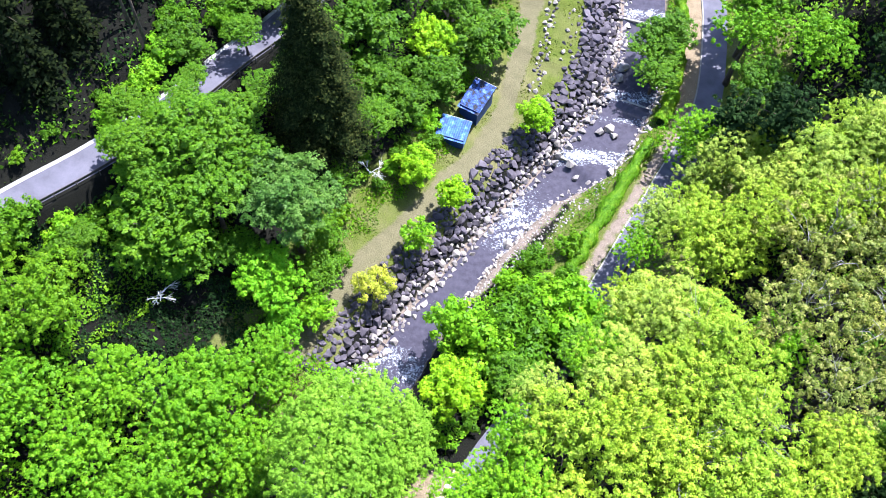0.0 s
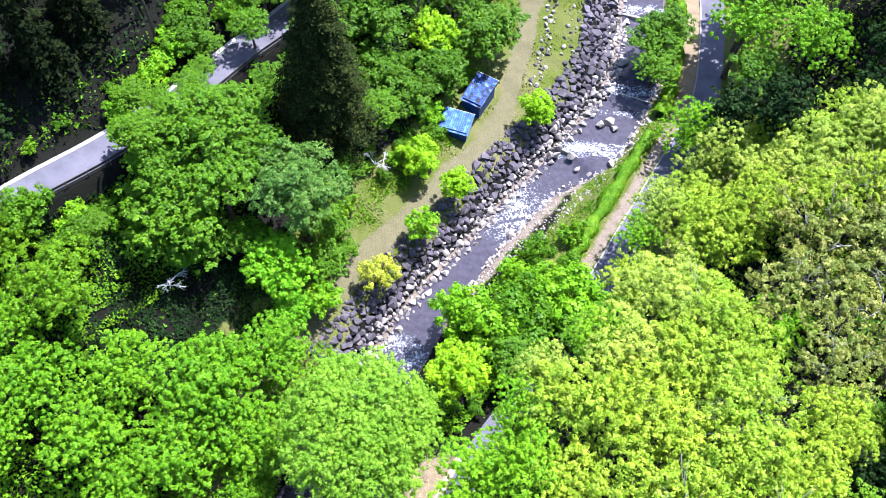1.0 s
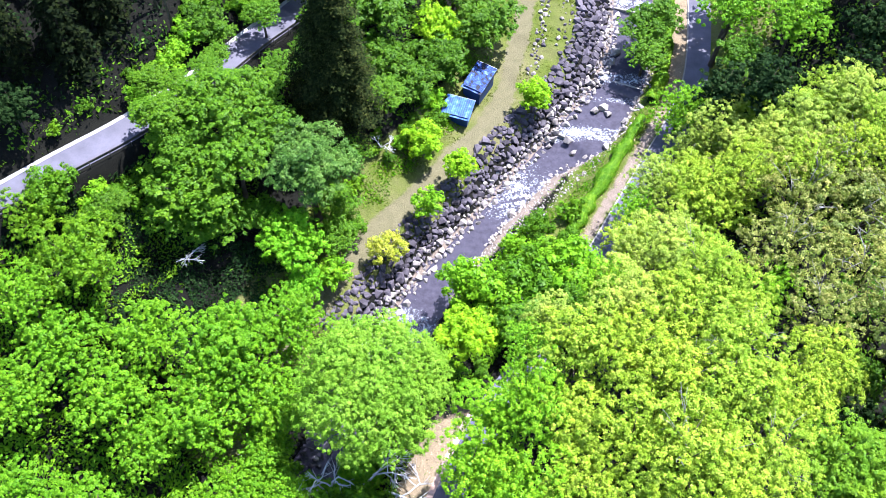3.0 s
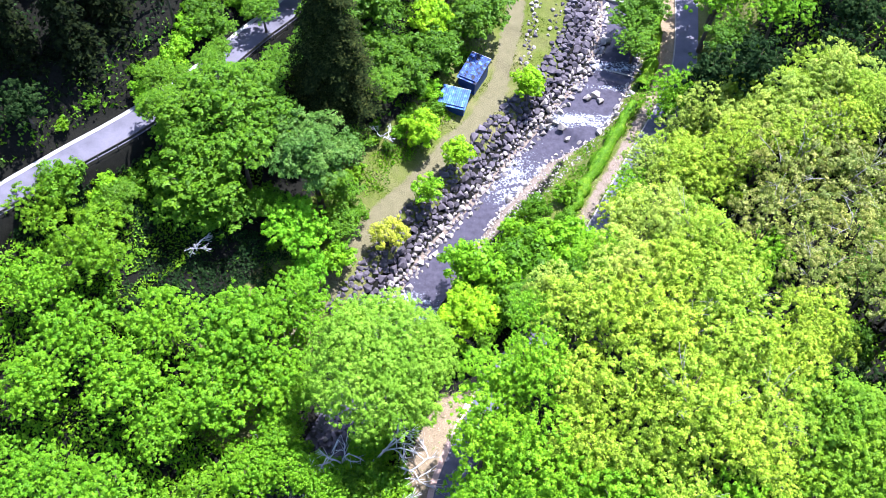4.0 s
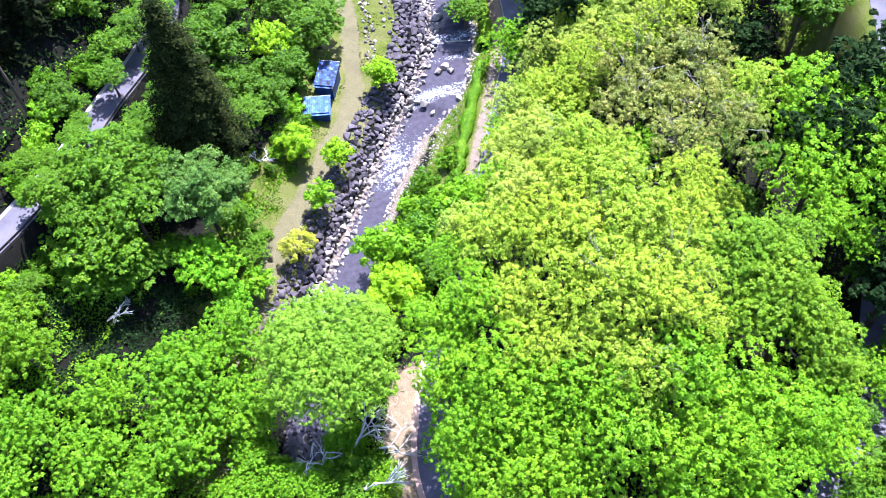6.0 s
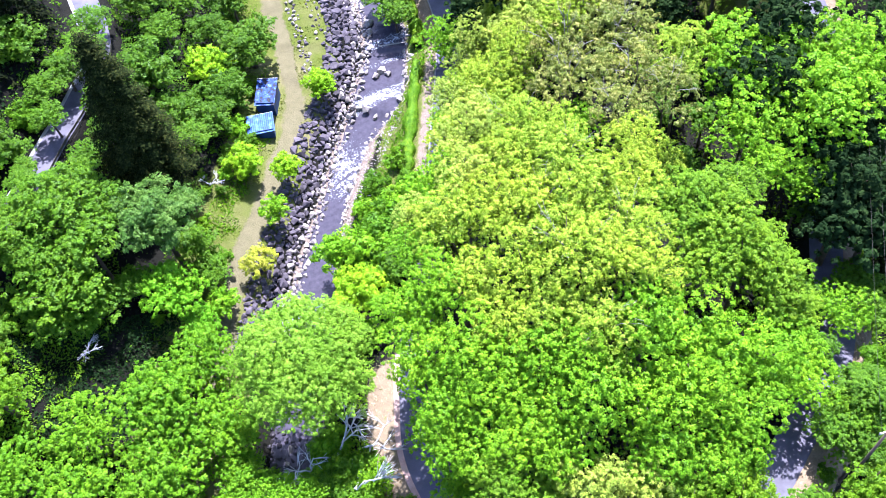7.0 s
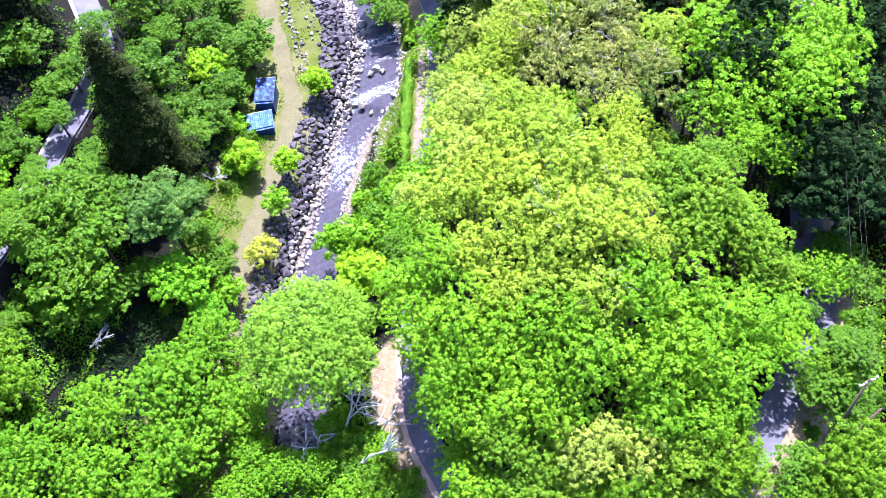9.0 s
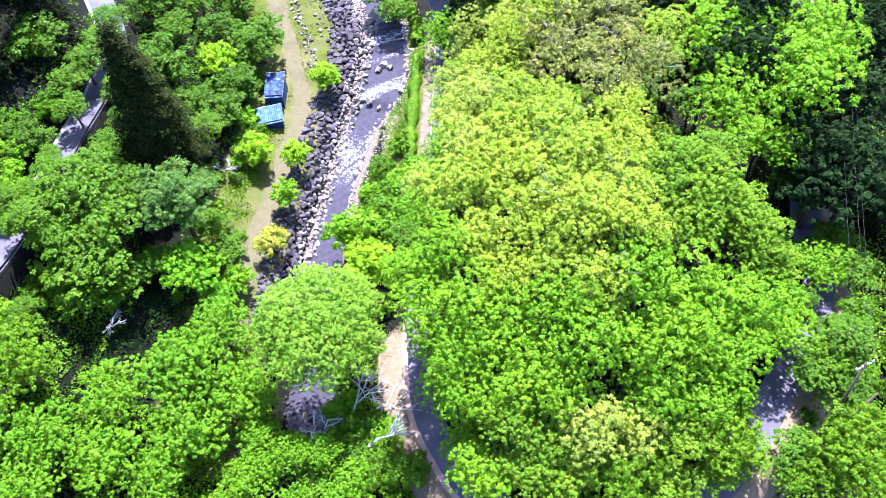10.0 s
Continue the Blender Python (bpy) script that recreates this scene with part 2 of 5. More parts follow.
def smooth(points, n=6):
    """A rounded line through the points (Catmull-Rom)."""
    p = np.array(points, float)
    p = np.vstack([2 * p[0] - p[1], p, 2 * p[-1] - p[-2]])
    t = np.linspace(0, 1, n, endpoint=False)[:, None]
    rows = []
    for a, b, c, d in zip(p, p[1:], p[2:], p[3:]):
        rows.append(0.5 * (2 * b + (c - a) * t + (2 * a - 5 * b + 4 * c - d) * t * t + (3 * b - a - 3 * c + d) * t ** 3))
    return np.vstack(rows + [p[-2:-1]])


STREAM_L, FOOT_L, LANE_L, ROAD_L = smooth(STREAM), smooth(FOOT), smooth(LANE[::-1]), smooth(ROAD)


def near(line, x, y):
    """Signed distance to a line (right of its way: plus), and the nearest place's values."""
    best = np.full(x.shape, 1e9)
    side = np.zeros(x.shape)
    found = np.zeros(x.shape + (line.shape[1],))
    for a, b in zip(line, line[1:]):
        u = b[:2] - a[:2]
        t = np.clip(((x - a[0]) * u[0] + (y - a[1]) * u[1]) / (u @ u), 0, 1)
        dx, dy = x - a[0] - t * u[0], y - a[1] - t * u[1]
        d = np.hypot(dx, dy)
        m = d < best
        best = np.where(m, d, best)
        side = np.where(m, np.sign(dx * u[1] - dy * u[0]), side)
        found = np.where(m[..., None], a + t[..., None] * (b - a), found)
    return best * np.where(side == 0, 1, side), found


def step(v, a, b):
    t = np.clip((v - a) / (b - a), 0, 1)
    return t * t * (3 - 2 * t)


def water_level(y):
    return np.interp(y, [0, 20, 34, 55.8, 56.6, 64.8, 65.4, 77.2, 77.8, 90, 180], [-1.8, -0.9, 0.2, 0.75, 1.4, 1.7, 2.2, 2.5, 3.0, 3.5, 8])


def half_width(y):
    return np.interp(y, [0, 25, 34, 45, 53, 58, 62, 80, 120], [2.5, 2.4, 2.0, 1.3, 1.6, 3.0, 2.6, 2.2, 2.2])


def wobble(x, y, s, seed=0.0):
    return (np.sin(x * s + 1.7 * np.sin(y * s * 0.7 + seed)) + np.sin(y * s * 1.3 + 1.3 * np.sin(x * s * 0.9 + 2 + seed))) * 0.5


def land(x, y):
    """The ground's height, and how much of each cover lies there."""
    d, at = near(STREAM_L, x, y)
    ys = at[..., 1]
    wl, hw = water_level(ys), half_width(ys)
    e, _ = near(ROAD_L, x, y)            # valley side: plus
    g, lane = near(LANE_L, x, y)
    f, _ = near(FOOT_L, x, y)
    terrace = wl * 0.7 + 2.2
    left = np.where(e > 0, ROAD_Z - 3.2 * step(e, 2.2, 2.9) - 0.44 * np.maximum(0, e - 2.9), ROAD_Z + 0.85 * np.maximum(0, -e - 2.4))
    left = np.minimum(left, 75 + 6 * wobble(x, y, 0.02))
    soft = np.logaddexp(left / 0.6, terrace / 0.6) * 0.6
    knoll = 15.5 * np.exp(-((x - 18) / 13.5) ** 2 - ((y - 13) / 19) ** 2)
    hill = 0.5 * np.maximum(0, x - 46 + 0.12 * (y - 5)) + 0.42 * np.maximum(0, (x - 25) * 0.8 + (y - 52) * 0.35) * step(y, 40, 62)
    right = np.minimum(3.1 + knoll + hill + 0.05 * np.maximum(0, -y), 80)
    bank = np.where(d < 0, step(-d, hw, hw + 4.6), 0.32 * step(d, hw, hw + 0.8) + 0.68 * step(d, hw + np.interp(ys, [36, 42, 52, 57], [0.3, 2.6, 2.6, 0.5]), hw + np.interp(ys, [36, 42, 52, 57], [3, 6, 6, 3.6])))
    z = np.where(d < 0, wl + (soft - wl) * bank, wl + (right - wl) * bank)
    z = np.where(np.abs(d) < hw + 0.3, wl - 0.35 * step(hw + 0.3 - np.abs(d), 0, 0.8), z)
    z = z + (0.25 * wobble(x, y, 0.55) + 0.12 * wobble(x, y, 1.7, 3)) * step(np.abs(d), hw + 3, hw + 8) * step(np.abs(f), 1.5, 5)
    k = step(np.abs(g), LANE_W / 2 + 0.7, LANE_W / 2 + 4.5)
    z = (lane[..., 2] - 0.06) * (1 - k) + z * k
    k = step(np.abs(e), ROAD_W / 2 + 0.6, ROAD_W / 2 + 1.0)
    z = (ROAD_Z - 0.06) * (1 - k) + z * k
    open_side = (d < -hw - 3) * step(-np.abs(f), -7.5, -5.5)
    grass = np.maximum(open_side, (d > hw) * step(-np.abs(g), -9, -6) * step(y, 34, 40))
    dirt = 0.9 * step(-np.abs(f), -1.9 - 0.4 * wobble(x, y, 0.5), -0.3)
    shingle = np.maximum(np.where(d > 0, step(-d, -hw - np.interp(ys, [36, 42, 52, 57], [0.6, 2.6, 2.6, 0.6]), -hw + 0.2), step(d, -hw - 1.2, -hw - 0.4) * step(y, 26, 30)),
                         0.6 * step(-np.abs(g + 2.2), -0.9, -0.4) * step(y, 34, 44) * step(-y, -66, -58))
    litter = step(-np.abs(g + 2.8), -2.2, -1.2) * step(-y, -22, -17) + step(-np.abs(g + 2.6), -2.2, -1.4) * step(x, 16, 20) * 0.8
    return z, grass, dirt, shingle, litter, d, e, g, f


HEIGHTS = {}
LAYERS = ("z", "grass", "dirt", "shingle", "litter", "stream", "road", "lane", "foot")


def fields(x, y, keys):
    """Values of the land (height, covers, distances) at many places, read from the ground's grid."""
    xs, ys = HEIGHTS["xs"], HEIGHTS["ys"]
    i, j = np.clip(np.searchsorted(xs, x) - 1, 0, len(xs) - 2), np.clip(np.searchsorted(ys, y) - 1, 0, len(ys) - 2)
    u, v = (x - xs[i]) / (xs[i + 1] - xs[i]), (y - ys[j]) / (ys[j + 1] - ys[j])
    got = []
    for key in keys:
        q = HEIGHTS[key]
        got.append((q[j, i] * (1 - u) + q[j, i + 1] * u) * (1 - v) + (q[j + 1, i] * (1 - u) + q[j + 1, i + 1] * u) * v)
    return got


def ground_z(x, y):
    """The height of the ground sheet at one place."""
    xs, ys, z = HEIGHTS["xs"], HEIGHTS["ys"], HEIGHTS["z"]
    i = min(max(int(np.searchsorted(xs, x)) - 1, 0), len(xs) - 2)
    j = min(max(int(np.searchsorted(ys, y)) - 1, 0), len(ys) - 2)
    u, v = (x - xs[i]) / (xs[i + 1] - xs[i]), (y - ys[j]) / (ys[j + 1] - ys[j])
    return float((z[j, i] * (1 - u) + z[j, i + 1] * u) * (1 - v) + (z[j + 1, i] * (1 - u) + z[j + 1, i + 1] * u) * v)


# ---- building helpers ----
def mesh_from(name, verts, faces, mats, smooth_faces=False):
    me = bpy.data.meshes.new(name)
    me.from_pydata([tuple(map(float, v)) for v in verts] if not isinstance(verts, np.ndarray) else verts.tolist(), [], faces if isinstance(faces, list) else faces.tolist())
    for m in mats if isinstance(mats, (list, tuple)) else [mats]:
        me.materials.append(m)
    if smooth_faces:
        me.polygons.foreach_set("use_smooth", [True] * len(me.polygons))
    me.update()
    return me


def part(name, data, parent, label=""):
    """One mesh object under a thing or a part. data: a mesh, or a bmesh with its material."""
    if isinstance(data, tuple):
        bm, mat = data
        me = bpy.data.meshes.new(name)
        bm.to_mesh(me)
        bm.free()
        me.materials.append(mat)
        data = me
    ob = new(name, data)
    ob.parent = parent
    return tagged(ob, label)


GROUPS = {"knoll": "trees on the knoll", "steep": "plantation cedars on the slope", "planted": "young trees planted on the terrace", "shaded slope": "dark evergreens on the slope", "valley wood": "trees of the valley wood",
          "layered": "maples on the slope", "undergrowth bush": "undergrowth bushes", "stream bank": "shrubs on the bank", "shed": "sheds by the path", "pool": "dead trees round the pool"}


def thing(name, m, label, category, group="", kind=""):
    group = group or next((g for key, g in GROUPS.items() if key in label), "")
    ob = new(name)
    ob.empty_display_size = 0.3
    ob.matrix_basis = m
    return tagged(ob, label, category, group, kind)


def box(bm, x0, x1, y0, y1, z0, z1, bevel=0.0, m=None):
    made = bmesh.ops.create_cube(bm, size=1.0, matrix=Matrix.Translation(((x0 + x1) / 2, (y0 + y1) / 2, (z0 + z1) / 2)) @ Matrix.Diagonal((x1 - x0, y1 - y0, z1 - z0, 1)))
    if bevel:
        edges = list({e for v in made["verts"] for e in v.link_edges})
        made = bmesh.ops.bevel(bm, geom=edges, offset=bevel, segments=1, affect="EDGES")
    if m is not None:
        bmesh.ops.transform(bm, matrix=m, verts=made["verts"])
    return bm


def tube(points, radii, sides=7):
    """Rings round a bent line: vertices and faces of a tapered branch."""
    p = np.array(points, float)
    verts, faces = [], []
    for i, (c, r) in enumerate(zip(p, radii)):
        way = p[min(i + 1, len(p) - 1)] - p[max(i - 1, 0)]
        way /= np.linalg.norm(way) + 1e-9
        a = np.cross(way, (0.31, 0.9, 0.2))
        a /= np.linalg.norm(a) + 1e-9
        b = np.cross(way, a)
        for k in range(sides):
            t = 2 * math.pi * k / sides
            verts.append(c + r * (math.cos(t) * a + math.sin(t) * b))
    for i in range(len(p) - 1):
        for k in range(sides):
            q = (k + 1) % sides
            faces.append((i * sides + k, i * sides + q, (i + 1) * sides + q, (i + 1) * sides + k))
    faces.append(tuple(range(sides))[::-1])
    faces.append(tuple(range((len(p) - 1) * sides, len(p) * sides)))
    return verts, faces


def tubes_mesh(name, list_of_tubes, mat):
    verts, faces = [], []
    for v, f in list_of_tubes:
        n = len(verts)
        verts += v
        faces += [tuple(i + n for i in q) for q in f]
    return mesh_from(name, verts, faces, mat, True)


def leaves_mesh(name, places, ways, sizes, mat, rng, narrow=0.6, flat=0.0, jitter=0.27):
    """Many small pointed leaves: a place, the way each faces, a length."""
    n = len(places)
    ways = ways + rng.normal(0, jitter, (n, 3))
    if flat:
        ways = ways * (1 - flat) + np.array([0, 0, 1.0]) * flat
    ways /= np.linalg.norm(ways, axis=1)[:, None] + 1e-9
    along = np.cross(ways, rng.normal(0, 1, (n, 3)))
    along /= np.linalg.norm(along, axis=1)[:, None] + 1e-9
    across = np.cross(ways, along)
    s = sizes[:, None]
    v = np.empty((n, 3, 3))
    v[:, 0] = places - along * s * 0.42 - across * s * narrow * 0.5
    v[:, 1] = places - along * s * 0.42 + across * s * narrow * 0.5
    v[:, 2] = places + along * s * 0.58 - ways * s * 0.12
    me = bpy.data.meshes.new(name)
    me.vertices.add(n * 3)
    me.vertices.foreach_set("co", v.reshape(-1))
    me.loops.add(n * 3)
    me.loops.foreach_set("vertex_index", np.arange(n * 3, dtype=np.int32))
    me.polygons.add(n)
    me.polygons.foreach_set("loop_start", np.arange(0, n * 3, 3, dtype=np.int32))
    me.polygons.foreach_set("loop_total", np.full(n, 3, dtype=np.int32))
    me.materials.append(mat)
    me.update(calc_edges=True)
    return me


# ---- the ground ----
def axis_of(lo, hi, fine, far):
    inner = np.arange(lo, hi + 0.01, fine)
    grow = np.cumsum(fine * 1.35 ** np.arange(1, 30))
    grow = grow[grow < far]
    return np.concatenate([lo - grow[::-1], inner, hi + grow])


def build_ground():
    xs, ys = axis_of(-62, 62, 0.62, 1500), axis_of(-22, 108, 0.62, 1500)
    x, y = np.meshgrid(xs, ys)
    z, *covers = land(x, y)
    HEIGHTS.update(zip(LAYERS, (z, *covers)), xs=xs, ys=ys)
    nx, ny = len(xs), len(ys)
    i = (np.arange(ny - 1)[:, None] * nx + np.arange(nx - 1)).reshape(-1)
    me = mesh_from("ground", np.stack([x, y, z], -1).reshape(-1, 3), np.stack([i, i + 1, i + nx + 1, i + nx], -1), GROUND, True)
    for key, c in zip(("grass", "dirt", "shingle", "litter"), covers):
        me.attributes.new(key, "FLOAT", "POINT").data.foreach_set("value", c.reshape(-1).astype(np.float32))
    tagged(new("ground", me), "valley floor and wooded slopes of grass, earth and leaf litter", "ground", kind="structure")


def ribbon(name, line, left, right, thick, mat, z=None, lift=0.0):
    """A slab that follows a line, from left to right of it."""
    n = len(line)
    way = np.gradient(line[:, :2], axis=0)
    way /= np.linalg.norm(way, axis=1)[:, None]
    side = np.stack([way[:, 1], -way[:, 0]], 1)
    zz = (line[:, 2] if z is None else np.full(n, z)) + lift
    verts = []
    for off, dz in ((left, 0), (right, 0), (right, -thick), (left, -thick)):
        p = line[:, :2] + side * off
        verts.append(np.column_stack([p, zz + dz]))
    v = np.stack(verts, 1).reshape(-1, 3)
    faces = []
    for i in range(n - 1):
        for a in range(4):
            b = (a + 1) % 4
            faces.append((4 * i + a, 4 * i + 4 + a, 4 * i + 4 + b, 4 * i + b))
    faces += [(0, 1, 2, 3), (4 * n - 1, 4 * n - 2, 4 * n - 3, 4 * n - 4)]
    return mesh_from(name, v, [tuple(reversed(f)) for f in faces], mat)


def build_water():
    line = smooth(STREAM, 14)
    n = len(line)
    way = np.gradient(line, axis=0)
    way /= np.linalg.norm(way, axis=1)[:, None]
    side = np.stack([way[:, 1], -way[:, 0]], 1)
    k = 9
    verts, foam_glitter = [], []
    rng = np.random.default_rng(5)
    for i in range(n):
        y = line[i, 1]
        hw = half_width(y) + 0.45
        for j in range(k):
            u = -1 + 2 * j / (k - 1)
            p = line[i] + side[i] * u * hw
            verts.append((*p, water_level(y) + rng.normal(0, 0.012)))
            # bands of foam and painted glitter; the one at 63.4 is glitter only
            drop = max(math.exp(-((p[1] - c - o) / w) ** 2) * s for c, o, w, s in ((56.2, 1.7, 1.7, 0.38), (65.1, 1.5, 1.5, 0.36), (77.5, 1.2, 1.3, 0.36), (63.4, 0.0, 0.9, 0.3)))
            rif = 0.33 * math.exp(-((y - 49) / 5.5) ** 2) + 0.32 * math.exp(-((y - 31.5) / 2.5) ** 2) 
            foam_glitter.append(max(drop, rif) + 0.05 * rng.normal())
    faces = [(i * k + j, i * k + j + 1, i * k + k + j + 1, i * k + k + j) for i in range(n - 1) for j in range(k - 1)]
    me = mesh_from("stream_water", verts, faces, WATER, True)
    me.attributes.new("foam_glitter", "FLOAT", "POINT").data.foreach_set("value", np.array(foam_glitter, np.float32))
    tagged(new("water", me), "shallow clear stream with white riffles and painted sun glitter", "stream", kind="structure")


build_ground()
build_water()
tagged(new("road_1", ribbon("road_1", LANE_L, -LANE_W / 2, LANE_W / 2, 0.25, ASPHALT)), "narrow grey asphalt lane beside the stream", "road", kind="structure")
tagged(new("road_2", ribbon("road_2", ROAD_L, -ROAD_W / 2, ROAD_W / 2, 0.3, ASPHALT, z=ROAD_Z)), "single-lane grey asphalt mountain road on the slope", "road", kind="structure")


# ---- trees ----
def crown_points(rng, puffs, count, squash, clump, shell=(0.72, 1.1), tuft=26):
    """Leaves in tufts on the shells of puffs: (centre, radius) rows."""
    c, r = puffs[:, :3], puffs[:, 3]
    w = r ** 2
    tufts = count // tuft
    pick = rng.choice(len(puffs), tufts, p=w / w.sum())
    way = rng.normal(0, 1, (tufts, 3))
    way[:, 2] = np.abs(way[:, 2]) * np.where(rng.random(tufts) < 0.85, 1, -0.6)
    way /= np.linalg.norm(way, axis=1)[:, None]
    place = c[pick] + way * (r[pick] * rng.uniform(*shell, tufts))[:, None] * np.array([1, 1, squash])
    which = rng.integers(0, tufts, count)
    off = rng.normal(0, 1, (count, 3))
    off[:, 2] = np.abs(off[:, 2]) * 0.8
    off /= np.linalg.norm(off, axis=1)[:, None]
    return place[which] + off * clump * rng.uniform(0.35, 1.1, (count, 1)), way[which] * 0.45 + off * 0.75


def branch(rng, a, b, r0, r1, sides=5):
    a, b = np.array(a, float), np.array(b, float)
    mid = a + (b - a) * 0.5 + np.array([0, 0, 0.12 * np.linalg.norm(b - a)]) + rng.normal(0, 0.06, 3) * np.linalg.norm(b - a)
    return tube([a, mid, b], [r0, (r0 + r1) / 2, r1], sides)


def broad_tree(name, leaf, label, category, seed, radius=4.0, height=9.0, tall=0.85, puffs=24, puff=0.36, count=12000, size=0.2, squash=0.8, flat=0.15, stems=1, low=-0.35, clump=0.3, bark=None, core=0.2, shell=(0.72, 1.1), fill=0.62, tuft=26, reach=(0.55, 0.88), twigs=0):
    """A broadleaf tree whose crown's middle is at `height`: trunk, a limb to every other puff, crown of leaves."""
    rng = np.random.default_rng(seed)
    root = thing(name, Matrix.Identity(4), label, category)
    rows = []
    for i in range(puffs):
        u = (i + 0.5) / puffs
        zz = 1 - u * (1 - low)
        a = i * 2.39996 + rng.normal(0, 0.3)
        q = math.sqrt(max(0, 1 - zz * zz))
        k = rng.uniform(*reach)
        rows.append((radius * k * q * math.cos(a), radius * k * q * math.sin(a), height + radius * tall * k * zz, radius * puff * rng.uniform(0.65, 1.3)))
    rows = np.array(rows)
    place, way = crown_points(rng, rows, count, squash, clump, shell, tuft)
    m = int(count * core)
    inner = rng.normal(0, 1, (m, 3))
    inner *= (rng.uniform(0.15, fill, m) / np.linalg.norm(inner, axis=1))[:, None] * np.array([radius, radius, radius * tall])
    inner[:, 2] = np.maximum(inner[:, 2], low * radius * tall) + height
    place = np.vstack([place, inner])
    way = np.vstack([way, rng.normal(0, 0.6, inner.shape) + np.array([0, 0, 0.8])])
    sizes = size * rng.uniform(0.6, 1.35, len(place))
    sizes[count:] *= 1.8
    bark = bark or BARK
    top = height - radius * tall * 0.1
    r0 = (0.05 * radius + 0.012 * height) / math.sqrt(stems)
    for s in range(stems):
        lean = rng.normal(0, 0.05 + 0.2 * (stems > 1), 2) * top
        line = [(lean[0] * t * t + 0.12 * math.sin(5 * t + s), lean[1] * t * t + 0.12 * math.cos(4 * t + s), top * t - 0.8 * (t == 0)) for t in np.linspace(0, 1, 7)]
        part("trunk", tubes_mesh("trunk", [tube(line, [r0 * (1.5 if t == 0 else 1 - 0.7 * t) for t in np.linspace(0, 1, 7)])], bark), root)
    for c in rows[:: max(2, puffs // 4)]:
        part("limb", tubes_mesh("limb", [branch(rng, (0, 0, top * rng.uniform(0.5, 0.9)), c[:3], 0.02 * radius + 0.03, 0.02)], bark), root)
    part("crown", leaves_mesh("crown", place, way, sizes, LEAF[leaf], rng, 0.75, flat), root)
    for i in range(twigs):
        d = rng.normal(0, 1, 3)
        d[2] = abs(d[2]) + 0.4
        d *= radius / np.linalg.norm(d)
        at = np.array([0, 0, height])
        fork = at + d * rng.uniform(0.7, 0.85)
        bare = [branch(rng, at + d * 0.3, fork, 0.045, 0.028, 4)] + [branch(rng, fork, at + d * rng.uniform(0.95, 1.06) + rng.normal(0, 0.16 * radius, 3), 0.026, 0.01, 4) for _ in range(4)]
        part("bare_branch", tubes_mesh("bare_branch", bare, TWIG), root, "grey leafless twig")
    return root


def cedar_tree(name, leaf, label, seed, radius=6.6, height=27.0, count=32000, size=0.36, bare=0.06):
    """A conical conifer: straight trunk, whorls of drooping boughs, sprays along them."""
    rng = np.random.default_rng(seed)
    root = thing(name, Matrix.Identity(4), label, "conifer")
    part("trunk", tubes_mesh("trunk", [tube([(0, 0, height * t - 0.6 * (t == 0)) for t in np.linspace(0, 1, 8)], [0.018 * height * (1.02 - t) + 0.02 for t in np.linspace(0, 1, 8)])], BARK), root)
    boughs, place, way = [], [], []
    n = 110
    for i in range(n):
        u = bare + (1 - bare) * (i + rng.random()) / n
        reach = radius * (1 - u) ** 0.7 * rng.uniform(0.72, 1.08) + 0.25
        a = i * 2.39996 + rng.normal(0, 0.2)
        d = np.array([math.cos(a), math.sin(a), 0])
        z = height * u
        tip = d * reach + np.array([0, 0, z - 0.18 * reach + 0.3])
        mid = d * reach * 0.55 + np.array([0, 0, z + 0.08 * reach])
        boughs.append(tube([(0, 0, z), mid, tip], [0.05 + 0.012 * reach, 0.04, 0.012], 4))
        m = max(8, int(count * reach / (n * radius * 0.55)))
        t = rng.uniform(0.2, 1.05, m) ** 0.8
        base = np.outer(t, d * reach) + np.array([0, 0, z]) + np.outer(t * t, [0, 0, -0.18 * reach]) + np.outer(t * (1 - t), [0, 0, 0.6 * reach])
        w = (0.22 + 0.25 * reach / radius) * radius * 0.42
        place.append(base + rng.normal(0, 1, (m, 3)) * np.array([w, w, 0.3]) * (1.1 - 0.7 * t)[:, None])
        way.append(np.tile(d * 0.6 + np.array([0, 0, 0.9]), (m, 1)))
    m = count // 3
    u = rng.uniform(bare, 0.95, m)
    a, q = rng.uniform(0, 2 * math.pi, m), radius * (1 - u) ** 0.7 * rng.uniform(0.3, 0.75, m)
    place.append(np.column_stack([q * np.cos(a), q * np.sin(a), u * height - 0.1 * q]))
    way.append(np.column_stack([np.cos(a), np.sin(a), np.full(m, 0.7)]))
    place, way = np.vstack(place), np.vstack(way)
    for v in boughs[::18]:
        part("bough", tubes_mesh("bough", [v], BARK), root)
    part("crown", leaves_mesh("crown", place, way, size * rng.uniform(0.5, 1.4, len(place)), LEAF[leaf], rng, 0.55, 0.1), root)
    return root


def shrub(name, leaf, label, seed, radius=1.5, count=2700, size=0.19, puffs=9, tall=0.8, flat=0.1):
    return broad_tree(name, leaf, label, "shrub", seed, radius, radius * 0.9, tall, puffs, 0.45, count, size, 0.85, flat, stems=3, low=-0.6)


KINDS = {}


